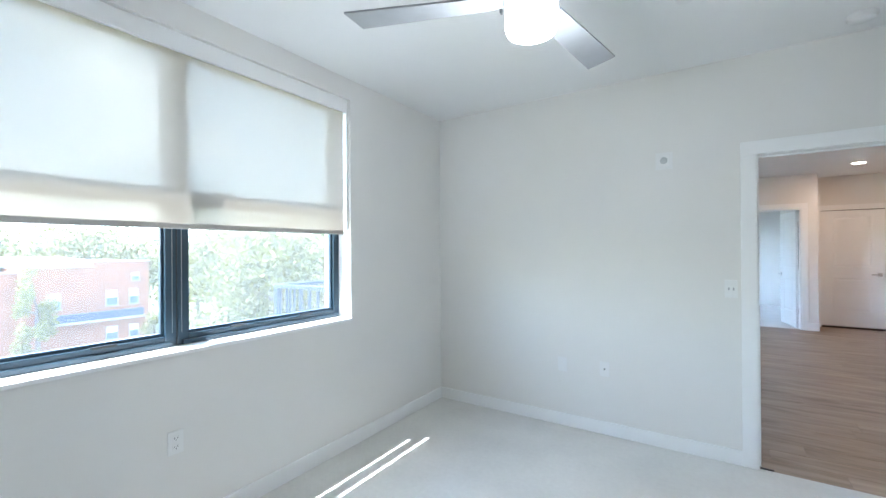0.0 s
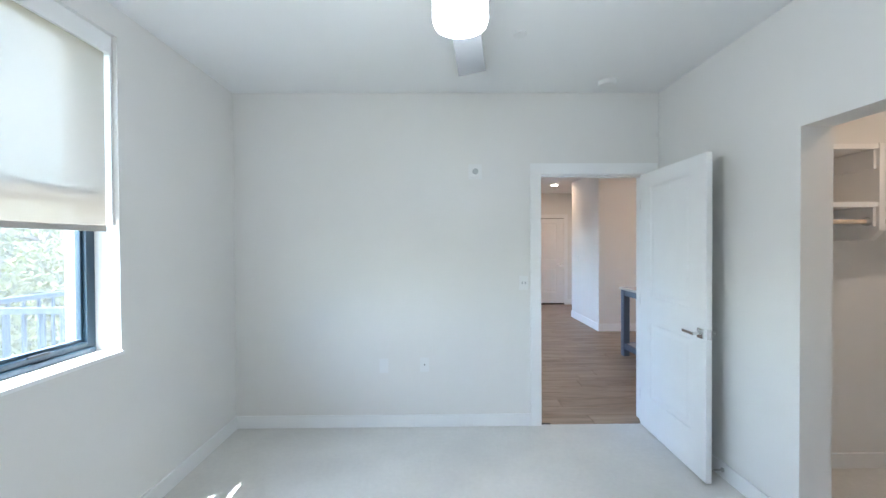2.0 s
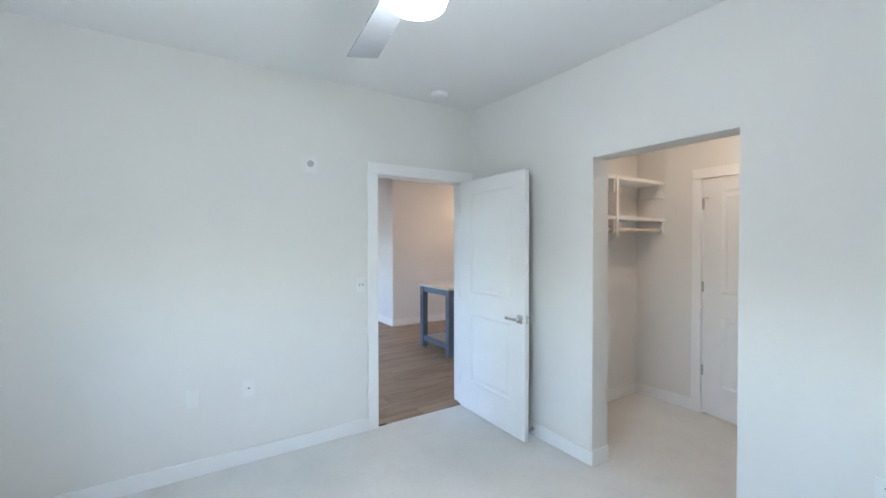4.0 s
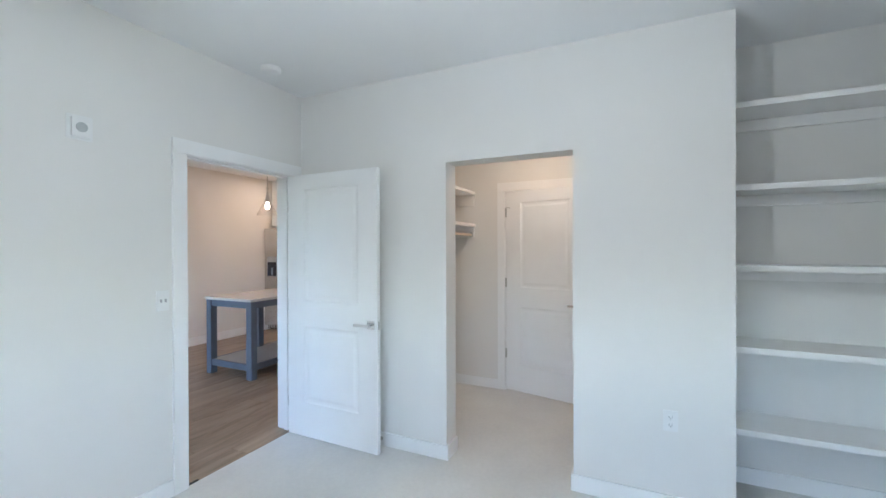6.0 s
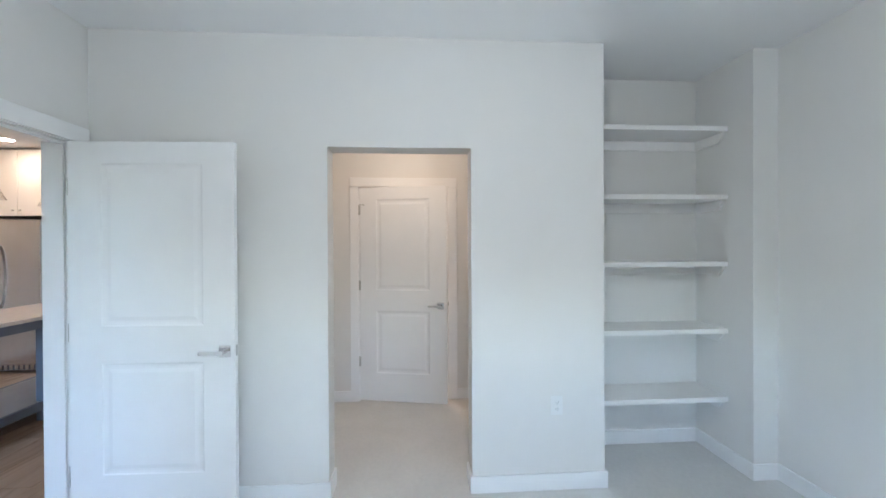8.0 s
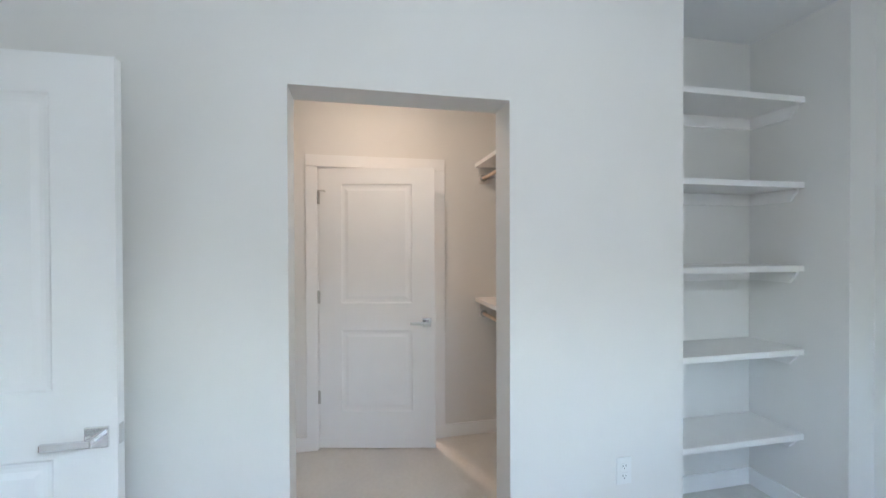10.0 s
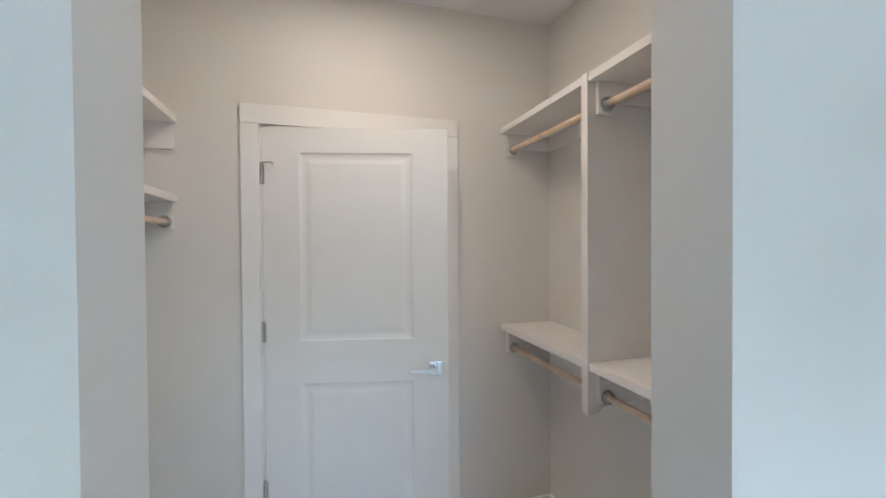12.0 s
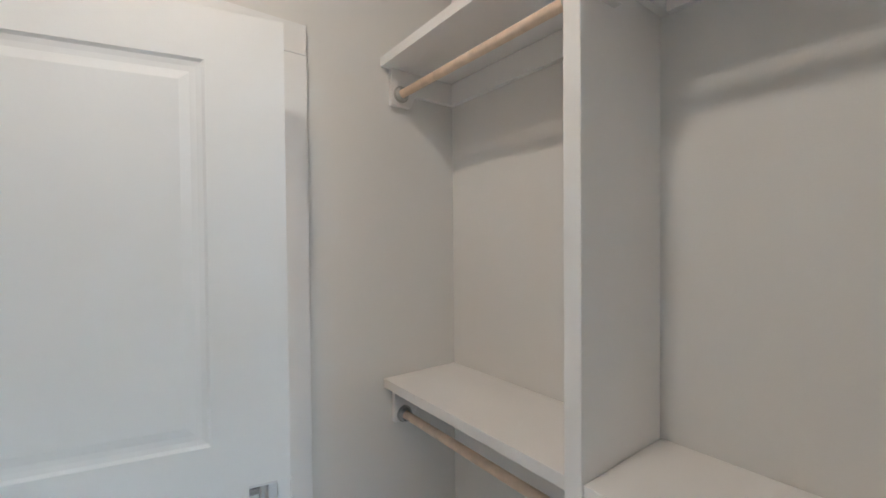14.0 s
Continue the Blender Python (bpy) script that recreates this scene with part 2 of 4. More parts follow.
def part(name, bm, material, parent=None, label="", smooth=False):
    me = bpy.data.meshes.new(name)
    bmesh.ops.recalc_face_normals(bm, faces=bm.faces)
    bm.to_mesh(me)
    bm.free()
    me.materials.append(material)
    if smooth:
        me.shade_smooth()
        me.set_sharp_from_angle(angle=radians(35))
    ob = new(name, me)
    ob.parent = parent
    return tagged(ob, label)


def thing(name, at, label="", category="", group="", kind="", rz=0):
    e = new(name)
    e.matrix_world = pose(*at, 0, 0, rz)
    return tagged(e, label, category, group, kind)


def structure(name, bm, material, label=""):
    return tagged(part(name, bm, material, None, label), kind="structure")


# ---------- plan ----------
XW, XE, YN, YS, H = -2.01, 1.452, 4.35, 0.23, 2.72
XE2, XC, YCN, YCS = 1.617, 2.995, 3.67, 1.57
YA = 1.362
WY0, WY1, WZ0, WZ1 = 0.89, 3.15, 0.95, 2.57
DX0, DX1, DZ = 0.485, 1.345, 2.052
YK, XH = 7.92, 2.36

structure("wall_west", boxes(
    ((-2.295, 0.08, -0.3), (XW, WY0, H)), ((-2.295, WY1, -0.3), (XW, 6.0, H)),
    ((-2.295, WY0, -0.3), (XW, WY1, WZ0 - 0.02)), ((-2.295, WY0, WZ1), (XW, WY1, H)),
    ((-2.295, 8.0, -0.3), (XW, 10.6, H)), ((-2.295, 6.0, -0.3), (XW, 8.0, 0.9)), ((-2.295, 6.0, 2.3), (XW, 8.0, H))), WALL,
    "light grey painted wall with the bedroom window in it")
structure("wall_north", boxes(
    ((XW, YN, 0), (DX0 - 0.02, 4.5, H)), ((DX1 + 0.02, YN, 0), (5.4, 4.5, H)), ((DX0 - 0.02, YN, DZ + 0.02), (DX1 + 0.02, 4.5, H))), WALL,
    "light grey painted wall with the doorway to the hall")
structure("wall_east", boxes(
    ((XE, 0.23, 0), (XE2, 0.395, H)), ((XE, YA, 0), (XE2, 2.182, H)), ((XE, 3.03, 0), (XE2, YN, H)), ((XE, 2.182, 2.07), (XE2, 3.03, H))), WALL,
    "light grey painted wall with the plain opening to the closet")
structure("wall_south", boxes(((XW, 0.08, 0), (2.1, YS, H))), WALL, "light grey painted bedroom wall")
structure("wall_alcove", boxes(((1.98, YS, 0), (2.1, YA, H)), ((XE2, YS, 0), (1.98, 0.395, H))), WALL, "painted back and side of the shelf alcove")
structure("wall_closet_divider", boxes(((XE2, YA, 0), (4.7, YCS, H))), WALL, "painted wall between alcove and closet")
structure("wall_closet_north", boxes(((XE2, YCN, 0), (4.7, 3.80, H))), WALL, "painted closet wall behind the hanging shelf")
structure("wall_closet_east", boxes(
    ((XC, YCS, 0), (3.10, 2.19, H)), ((XC, 3.07, 0), (3.10, YCN, H)), ((XC, 2.19, 2.07), (3.10, 3.07, H))), WALL, "painted closet wall around the white door")
structure("wall_bathroom", boxes(((4.7, 1.34, 0), (4.8, 3.80, H))), WALL, "plain painted wall of the room beyond the closet")
structure("wall_kitchen_north", boxes(((XH, YK, 0), (5.4, 8.05, H))), WALL, "warm white painted kitchen wall")
structure("wall_hall_east", boxes(((XH, 8.05, 0), (2.50, 9.32, H))), WALL, "painted wall at the corner of the entry hall")
structure("wall_hall_return", boxes(((2.50, 9.20, 0), (3.3, 9.32, H))), WALL, "painted return wall in the entry hall")
structure("wall_kitchen_east", boxes(((5.2, 4.5, 0), (5.4, YK, H))), WALL, "plain painted kitchen wall")
structure("wall_hall_north", boxes(
    ((XW, 10.43, 0), (0.72, 10.55, H)), ((1.53, 10.43, 0), (1.75, 10.55, H)), ((0.72, 10.43, 2.13), (1.53, 10.55, H)),
    ((1.63, 10.55, 0), (1.75, 14.0, H))), WALL, "painted hall wall with a doorway to a carpeted room")
structure("wall_entry", boxes(((1.75, 11.0, 0), (1.88, 11.15, H)), ((2.71, 11.0, 0), (3.3, 11.15, H)), ((1.88, 11.0, 2.11), (2.71, 11.15, H)), ((3.3, 9.2, 0), (3.42, 11.15, H)), ((1.75, 11.4, 0), (3.3, 11.5, H)), ), WALL, "painted wall around the entry door")
structure("wall_far_room", boxes(((-1.2, 14.0, 0), (1.75, 14.1, H)), ((-1.3, 10.55, 0), (-1.2, 11.8, H)), ((-1.3, 13.2, 0), (-1.2, 14.1, H)), ((-1.3, 11.8, 0), (-1.2, 13.2, 0.9)), ((-1.3, 11.8, 2.2), (-1.2, 13.2, H))), WALL, "plain painted walls of the far carpeted room")
structure("ceiling", boxes(((-2.25, 0.08, H), (5.4, 14.1, H + 0.12))), CEIL, "smooth white painted ceiling")
structure("floor_carpet", boxes(((XW, YS, -0.05), (4.7, YN + 0.01, 0))), CARPET, "light grey cut-pile carpet in bedroom and closet")
structure("floor_far_room", boxes(((-1.2, 10.5, -0.05), (1.63, 14.0, 0.001))), CARPET, "light grey carpet in the far room")
structure("floor_slab", boxes(((-2.25, 0.0, -0.3), (5.4, 14.1, -0.055))), CONC, "concrete floor slab")


def skirting(runs, h=0.10, t=0.014):
    """runs: x0, y0, x1, y1 along a wall and the side (nx, ny) that it faces."""
    bm = bmesh.new()
    for x0, y0, x1, y1, nx, ny in runs:
        lo = (min(x0, x1, x0 + nx * t, x1 + nx * t), min(y0, y1, y0 + ny * t, y1 + ny * t))
        hi = (max(x0, x1, x0 + nx * t, x1 + nx * t), max(y0, y1, y0 + ny * t, y1 + ny * t))
        bx(bm, (*lo, 0), (*hi, h), 0.003)
    return bm


structure("baseboard", skirting([
    (XW, YS + 0.014, XW, YN - 0.014, 1, 0), (XW, YN, DX0 - 0.09, YN, 0, -1), (XE, YA - 0.014, XE, 2.182 + 0.014, -1, 0), (XE, 3.03 - 0.014, XE, YN - 0.02, -1, 0),
    (XE, 2.182, XE2, 2.182, 0, 1), (XE, 3.03, XE2, 3.03, 0, -1), (XW, YS, XE, YS, 0, 1), (XE, YS + 0.014, XE, 0.395 + 0.014, -1, 0), (XE, 0.395, 1.98, 0.395, 0, 1), (1.98, 0.409, 1.98, YA - 0.014, -1, 0), (XE, YA, 1.98, YA, 0, -1)]),
    TRIM, "white painted baseboard round the bedroom")
structure("baseboard", skirting([
    (XC, YCS, XC, 2.115, -1, 0), (XC, 3.139, XC, YCN, -1, 0), (XE2, YCN, XC - 0.014, YCN, 0, -1), (XE2, YCS, XC - 0.014, YCS, 0, 1), (XE2, YCS + 0.014, XE2, 2.168, 1, 0), (XE2, 3.044, XE2, YCN - 0.014, 1, 0)]),
    TRIM, "white painted baseboard round the closet")
structure("baseboard", skirting([
    (XH - 0.014, YK, 5.2, YK, 0, -1), (XH, YK, XH, 9.32, -1, 0), (2.80, 11.0, 3.3, 11.0, 0, -1), (1.75, 10.43, 1.75, 11.0, 1, 0), (1.62, 10.43, 1.764, 10.43, 0, -1), (XW, 10.43, 0.63, 10.43, 0, -1), (XH - 0.014, 9.32, 3.3, 9.32, 0, 1)], h=0.13),
    TRIM, "white painted baseboard in hall and kitchen")


# ---------- doors ----------
def panel_slab(w, h, t, panels, bevel=0.002):
    """A moulded two-panel door slab: x 0..w, y 0..t, z 0..h."""
    bm = bmesh.new()

    def face(y, s):
        xs = sorted({0, w, *[p[0] for p in panels], *[p[1] for p in panels]})
        zs = sorted({0, h, *[p[2] for p in panels], *[p[3] for p in panels]})
        for x0, x1 in zip(xs, xs[1:]):
            for z0, z1 in zip(zs, zs[1:]):
                inside = any(p[0] <= x0 and x1 <= p[1] and p[2] <= z0 and z1 <= p[3] for p in panels)
                if not inside:
                    bm.faces.new([bm.verts.new(c) for c in ((x0, y, z0), (x1, y, z0), (x1, y, z1), (x0, y, z1))])
        for x0, x1, z0, z1 in panels:
            rings = []
            for inset, depth in ((0, 0), (0.007, 0.0042), (0.018, 0.006), (0.030, 0.006), (0.050, 0.0025)):
                a, b, c, d = x0 + inset, x1 - inset, z0 + inset, z1 - inset
                yy = y + s * depth
                rings.append([bm.verts.new(q) for q in ((a, yy, c), (b, yy, c), (b, yy, d), (a, yy, d))])
            for p, q in zip(rings, rings[1:]):
                for i in range(4):
                    bm.faces.new((p[i], p[(i + 1) % 4], q[(i + 1) % 4], q[i]))
            bm.faces.new(rings[-1])

    face(0, 1)
    face(t, -1)
    for a, b in (((0, 0, 0), (0, t, h)), ((w, 0, 0), (w, t, h))):
        bm.faces.new([bm.verts.new(c) for c in ((a[0], 0, 0), (a[0], t, 0), (a[0], t, h), (a[0], 0, h))])
    for z in (0, h):
        bm.faces.new([bm.verts.new(c) for c in ((0, 0, z), (w, 0, z), (w, t, z), (0, t, z))])
    bmesh.ops.remove_doubles(bm, verts=bm.verts, dist=0.0002)
    return bm


def lever(parent, x, z, t, way):
    """Square rosette and flat lever on both faces of a slab; way: +1 or -1 along its width."""
    for y, s, nm in ((0, -1, "door_handle"), (t, 1, "door_handle")):
        bm = bmesh.new()
        bx(bm, (x - 0.031, min(y, y + s * 0.008), z - 0.031), (x + 0.031, max(y, y + s * 0.008), z + 0.031), 0.002)
        cyl(bm, (x, y + s * 0.007, z), (x, y + s * 0.050, z), 0.011)
        a, b = x - way * 0.012, x + way * 0.115
        bx(bm, (min(a, b), min(y + s * 0.044, y + s * 0.056), z - 0.010), (max(a, b), max(y + s * 0.044, y + s * 0.056), z + 0.010), 0.003)
        part(nm, bm, CHROME, parent, "polished chrome lever on a square rose")


def hinge(parent, x, y, z, h=0.09):
    bm = bmesh.new()
    cyl(bm, (x, y, z - h / 2), (x, y, z + h / 2), 0.007, seg=12)
    cyl(bm, (x, y, z + h / 2), (x, y, z + h / 2 + 0.006), 0.005, seg=12)
    bx(bm, (x - 0.001, y, z - h / 2), (x + 0.012, y + 0.003, z + h / 2))
    part("hinge", bm, NICKEL, parent, "satin nickel butt hinge")


PANELS = lambda w, h: [(0.165, w - 0.165, 0.265, 0.858), (0.165, w - 0.165, 1.055, h - 0.115)]

door_1 = thing("door_1", (0, 0, 0), "white two-panel bedroom door standing open with chrome lever", "door", kind="structure")
part("door_frame", boxes(((DX0 - 0.02, YN + 0.001, 0), (DX0, 4.499, DZ)), ((DX1, YN + 0.001, 0), (DX1 + 0.02, 4.499, DZ)), ((DX0 - 0.02, YN + 0.001, DZ), (DX1 + 0.02, 4.499, DZ + 0.02)),
    ((DX0, 4.395, 0), (DX0 + 0.012, 4.43, DZ)), ((DX1 - 0.012, 4.395, 0), (DX1, 4.43, DZ)), ((DX0 + 0.012, 4.395, DZ - 0.012), (DX1 - 0.012, 4.43, DZ))), TRIM, door_1)
for y0, y1 in ((YN - 0.018, YN), (4.5, 4.518)):
    part("casing", boxes(((DX0 - 0.09, y0, 0), (DX0 - 0.004, y1, DZ + 0.004)), ((DX1 + 0.004, y0, 0), (DX1 + 0.09, y1, DZ + 0.004)), ((DX0 - 0.09, y0, DZ + 0.005), (DX1 + 0.09, y1, DZ + 0.093)), bevel=0.003), TRIM, door_1)
slab = part("slab", panel_slab(0.855, 2.035, 0.035, PANELS(0.855, 2.035)), DOORP, door_1)
slab.matrix_world = pose(1.297, YN - 0.008, 0.012, 0, 0, -91.1)
lever(slab, 0.803, 0.915, 0.035, -1)
for z in (0.25, 1.02, 1.80):
    part("hinge", boxes(((-0.0025, -0.0012, z - 0.045), (-0.0002, 0.031, z + 0.045))), NICKEL, slab, "satin nickel butt hinge leaf")
    part("hinge", boxes(((DX1 - 0.0015, YN + 0.003, z - 0.033), (DX1 - 0.0002, YN + 0.034, z + 0.057))), NICKEL, door_1, "satin nickel butt hinge leaf")
latch = part("latch_plate", boxes(((0.8545, 0.006, 0.885), (0.8565, 0.029, 0.945))), CHROME, slab)

door_2 = thing("door_2", (0, 0, 0), "white two-panel closet door standing slightly ajar", "door", kind="structure")
part("door_frame", boxes(((XC + 0.001, 2.19, 0), (3.099, 2.205, 2.055)), ((XC + 0.001, 3.055, 0), (3.099, 3.07, 2.055)), ((XC + 0.001, 2.19, 2.055), (3.099, 3.07, 2.07)), ((3.03, 2.205, 0), (3.06, 2.217, 2.055)), ((3.03, 3.043, 0), (3.06, 3.055, 2.055))), TRIM, door_2)
part("casing", boxes(((XC - 0.018, 2.115, 0), (XC, 2.20, 2.06)), ((XC - 0.018, 3.062, 0), (XC, 3.139, 2.06)), ((XC - 0.018, 2.115, 2.061), (XC, 3.139, 2.147)), bevel=0.003), TRIM, door_2)
slab2 = part("slab", panel_slab(0.845, 2.035, 0.035, PANELS(0.845, 2.035)), DOORP, door_2)
AJAR = 12.5
slab2.matrix_world = pose(XC - 0.004, 3.052, 0.014, 0, 0, -90 - AJAR)
lever(slab2, 0.785, 0.915, 0.035, -1)
for z in (0.37, 1.10, 1.82):
    hinge(slab2, 0.0, -0.006, z)
bm = bmesh.new()
cyl(bm, (0.0, -0.010, 1.872), (0.045, -0.022, 1.872), 0.0035, seg=8)
cyl(bm, (0.045, -0.022, 1.872), (0.052, -0.008, 1.866), 0.005, seg=8)
part("hinge_stop", bm, NICKEL, slab2, "bent nickel hinge-pin door stop")
part("latch_plate", boxes(((0.8445, 0.006, 0.885), (0.8465, 0.029, 0.945))), CHROME, slab2)
part("strike_plate", boxes(((XC - 0.0195, 2.196, 0.905), (XC - 0.0175, 2.2035, 0.945))), NICKEL, door_2)

door_3 = thing("door_3", (0, 0, 0), "white two-panel entry door, closed, with a dark threshold", "door", kind="structure")
part("casing", boxes(((1.79, 10.982, 0), (1.876, 11.0, 2.11)), ((2.714, 10.982, 0), (2.80, 11.0, 2.11)), ((1.79, 10.982, 2.111), (2.80, 11.0, 2.20)), bevel=0.003), TRIM, door_3)
slab3 = part("slab", panel_slab(0.83, 2.065, 0.04, PANELS(0.83, 2.065)), DOORP, door_3)
slab3.matrix_world = pose(1.88, 11.02, 0.034)
# Black strip paints the shaded gap between slab and head.
part("head_gap_dark", boxes(((1.881, 11.022, 2.0995), (2.709, 11.06, 2.1095))), THRESH_GAP, door_3, "black strip painted in as the dark gap above the slab")
lever(slab3, 0.76, 0.93, 0.04, -1)
part("threshold", boxes(((1.88, 10.99, 0.001), (2.71, 11.10, 0.032))), THRESH_GAP, door_3, "black rubber threshold")

door_4 = thing("door_4", (0, 0, 0), "white door standing open into the far room", "door", kind="structure")
part("casing", boxes(((1.532, 10.412, 0), (1.62, 10.43, 2.13)), ((0.63, 10.412, 0), (0.718, 10.43, 2.13)), ((0.63, 10.412, 2.131), (1.62, 10.43, 2.22)), bevel=0.003), TRIM, door_4)
part("door_frame", boxes(((1.51, 10.431, 0), (1.53, 10.549, 2.13)), ((0.72, 10.431, 0), (0.74, 10.549, 2.13)), ((0.74, 10.431, 2.11), (1.51, 10.549, 2.13))), TRIM, door_4)
slab4 = part("slab", panel_slab(0.76, 2.08, 0.035, PANELS(0.76, 2.08)), DOORP, door_4)
slab4.matrix_world = pose(1.505, 10.56, 0.012, 0, 0, 100)
lever(slab4, 0.70, 0.93, 0.035, -1)
for z in (0.3, 1.1, 1.85):
    hinge(slab4, 0.0, -0.002, z)
# Dark bar drawn as the shaded sliver between the upper two hinges.
part("gap_bar", boxes(((-0.006, -0.012, 1.14), (0.010, -0.001, 1.81)), bevel=0.002), mat("gap_dark_grey", (0.12, 0.12, 0.12), 0.4, 0.5), slab4, "long dark grey bar painted as the gap at the hinged edge")

# ---------- window ----------
win = thing("window_1", (0, 0, 0), "wide dark-framed window of two lights with a white sill", "window", kind="structure")
FX0, FX1 = -2.20, -2.14
YM = (WY0 + WY1) / 2


def sash(y0, y1):
    fr = part("window_frame", boxes(
        ((FX0, y0, WZ0), (FX1, y0 + 0.052, WZ1)), ((FX0, y1 - 0.052, WZ0), (FX1, y1, WZ1)),
        ((FX0, y0 + 0.053, WZ0), (FX1, y1 - 0.053, WZ0 + 0.055)), ((FX0, y0 + 0.053, WZ1 - 0.055), (FX1, y1 - 0.053, WZ1)),
        ((FX0, y0 + 0.053, 1.70), (FX1, y1 - 0.053, 1.785)), bevel=0.003), FRAME, win, "dark slate-blue aluminium frame")
    part("glazing_bead", boxes(
        ((FX1 - 0.045, y0 + 0.053, WZ0 + 0.056), (FX1 - 0.02, y0 + 0.065, 1.699)), ((FX1 - 0.045, y1 - 0.065, WZ0 + 0.056), (FX1 - 0.02, y1 - 0.053, 1.699)),
        ((FX1 - 0.045, y0 + 0.066, WZ0 + 0.056), (FX1 - 0.02, y1 - 0.066, WZ0 + 0.072))), FRAME, win)
    for a, b in ((WZ0 + 0.056, 1.699), (1.786, WZ1 - 0.056)):
        p = part("pane", boxes(((-2.176, y0 + 0.053, a), (-2.170, y1 - 0.053, b))), GLASS, win, "clear glass pane")
        p.visible_shadow = False
    L = y1 - y0
    for f in (0.25, 0.68):
        # Black bar stands for the dark inside a thin slot of the rail.
        part("vent_slot", boxes(((FX1 - 0.001, y0 + L * f, WZ0 + 0.050), (FX1 + 0.010, y0 + L * f + 0.10, WZ0 + 0.062)), bevel=0.002), THRESH_GAP, win, "thin black bar painted as a dark slot in the sash rail")
    part("track", boxes(((FX1, y0 + 0.02, WZ0 + 0.002), (FX1 + 0.018, y1 - 0.02, WZ0 + 0.026)), bevel=0.003), FRAME, win)
    return fr


sash(WY0, YM - 0.004)
for y in (YM - 0.024, YM + 0.022):
    part("glazing_bead", boxes(((FX1 - 0.001, y, WZ0 + 0.07), (FX1 + 0.001, y + 0.002, WZ1 - 0.07))), NICKEL, win, "thin pale sealing bead")
sash(YM + 0.004, WY1)
part("mullion", boxes(((FX0, YM - 0.0035, WZ0), (FX1 - 0.006, YM + 0.0035, WZ1))), DARK, win)
part("window_sill", boxes(((FX1 - 0.03, WY0, WZ0 - 0.02), (XW + 0.018, WY1, WZ0 - 0.0005)), bevel=0.003), TRIM, win, "white painted sill")
blind = thing("roller_blind", (0, 0, WZ0), "cream solar roller blind drawn two thirds down over the window", "blind")
blind.matrix_world = pose(-2.07, YM, 2.5)


def bp(name, bm, m, lab=""):
    o = part(name, bm, m, blind, lab)
    o.matrix_parent_inverse = blind.matrix_world.inverted()
    return o


bp("fascia", boxes(((-2.135, WY0 + 0.003, 2.474), (-2.034, WY1 - 0.003, WZ1 - 0.001)), bevel=0.004), TRIM, "white blind fascia box")
bp("fabric", boxes(((-2.0515, WY0 + 0.035, 1.592), (-2.0505, WY1 - 0.035, 2.49))), FABRIC, "cream woven screen fabric")
bp("hem_bar", boxes(((-2.058, WY0 + 0.035, 1.565), (-2.044, WY1 - 0.035, 1.594)), bevel=0.005), mat("hem_bar", (0.45, 0.43, 0.40), 0.5), "fabric-wrapped hem bar")
for y0 in (WY0 + 0.002, WY1 - 0.014):
    bp("side_channel", boxes(((-2.075, y0, 1.60), (-2.036, y0 + 0.012, 2.473)), bevel=0.002), TRIM)
bm = bmesh.new()
bx(bm, (-2.052, WY1 - 0.018, 1.055), (-2.036, WY1 - 0.001, 1.085), 0.002)
cyl(bm, (-2.044, WY1 - 0.017, 1.07), (-2.044, WY1 - 0.028, 1.07), 0.004, seg=10)
tagged(part("blind_cord_clip", bm, NICKEL, None, "small metal clip screwed to the window reveal"), category="clip")

win2 = thing("window_2", (0, 0, 0), "plain window of the living room", "window", kind="structure")
part("window_frame", boxes(((-2.18, 6.0, 0.9), (-2.12, 6.06, 2.3)), ((-2.18, 7.94, 0.9), (-2.12, 8.0, 2.3)), ((-2.18, 6.06, 0.9), (-2.12, 7.94, 0.96)), ((-2.18, 6.06, 2.24), (-2.12, 7.94, 2.3))), FRAME, win2)

# ---------- bedroom fittings ----------
TOGGLE = mat("toggle_grey", (0.42, 0.42, 0.43), 0.35)


def plate(name, x, y, z, face, w, h, label, cat, slots=True):
    """A wall plate; face: the way that it looks, in degrees about z (0 looks along -y)."""
    e = thing(name, (x, y, z), label, cat, rz=face)

    def q(nm, bm, m, lab=""):
        return part(nm, bm, m, e, lab)

    q("cover", boxes(((-w / 2, -0.006, -h / 2), (w / 2, 0, h / 2)), bevel=0.002), PLASTIC)
    if slots == "outlet":
        for b in (0.006, -0.034):
            q("socket", boxes(((-0.017, -0.0085, b), (0.017, -0.005, b + 0.028)), bevel=0.003), PLASTIC)
        for b in (0.018, -0.024):
            for a in (-0.008, 0.006):
                q("slot", boxes(((a, -0.0092, b), (a + 0.002, -0.0082, b + 0.009))), DARK)
            q("slot", boxes(((-0.002, -0.0092, b - 0.008), (0.002, -0.0082, b - 0.004))), DARK)
    if slots == "switch":
        for a in (-0.013, 0.013):
            q("toggle", boxes(((a - 0.0045, -0.014, -0.010), (a + 0.0045, -0.005, 0.010)), bevel=0.002), TOGGLE, "light grey toggle")
    if slots == "data":
        q("jack", boxes(((-0.005, -0.0085, -0.005), (0.005, -0.0055, 0.005)), bevel=0.001), DARK)
    if slots == "alarm":
        q("sounder", boxes(((-0.038, -0.024, -0.048), (0.038, -0.005, 0.048)), bevel=0.006), PLASTIC)
        q("lens", lathe(bmesh.new(), (0, 0, 0), ((0.024, 0), (0.024, 0.006), (0.016, 0.010), (0.004, 0.011))), mat("alarm_lens", (0.5, 0.52, 0.52), 0.2), ).matrix_basis = pose(0, -0.022, 0, 90)
    return e


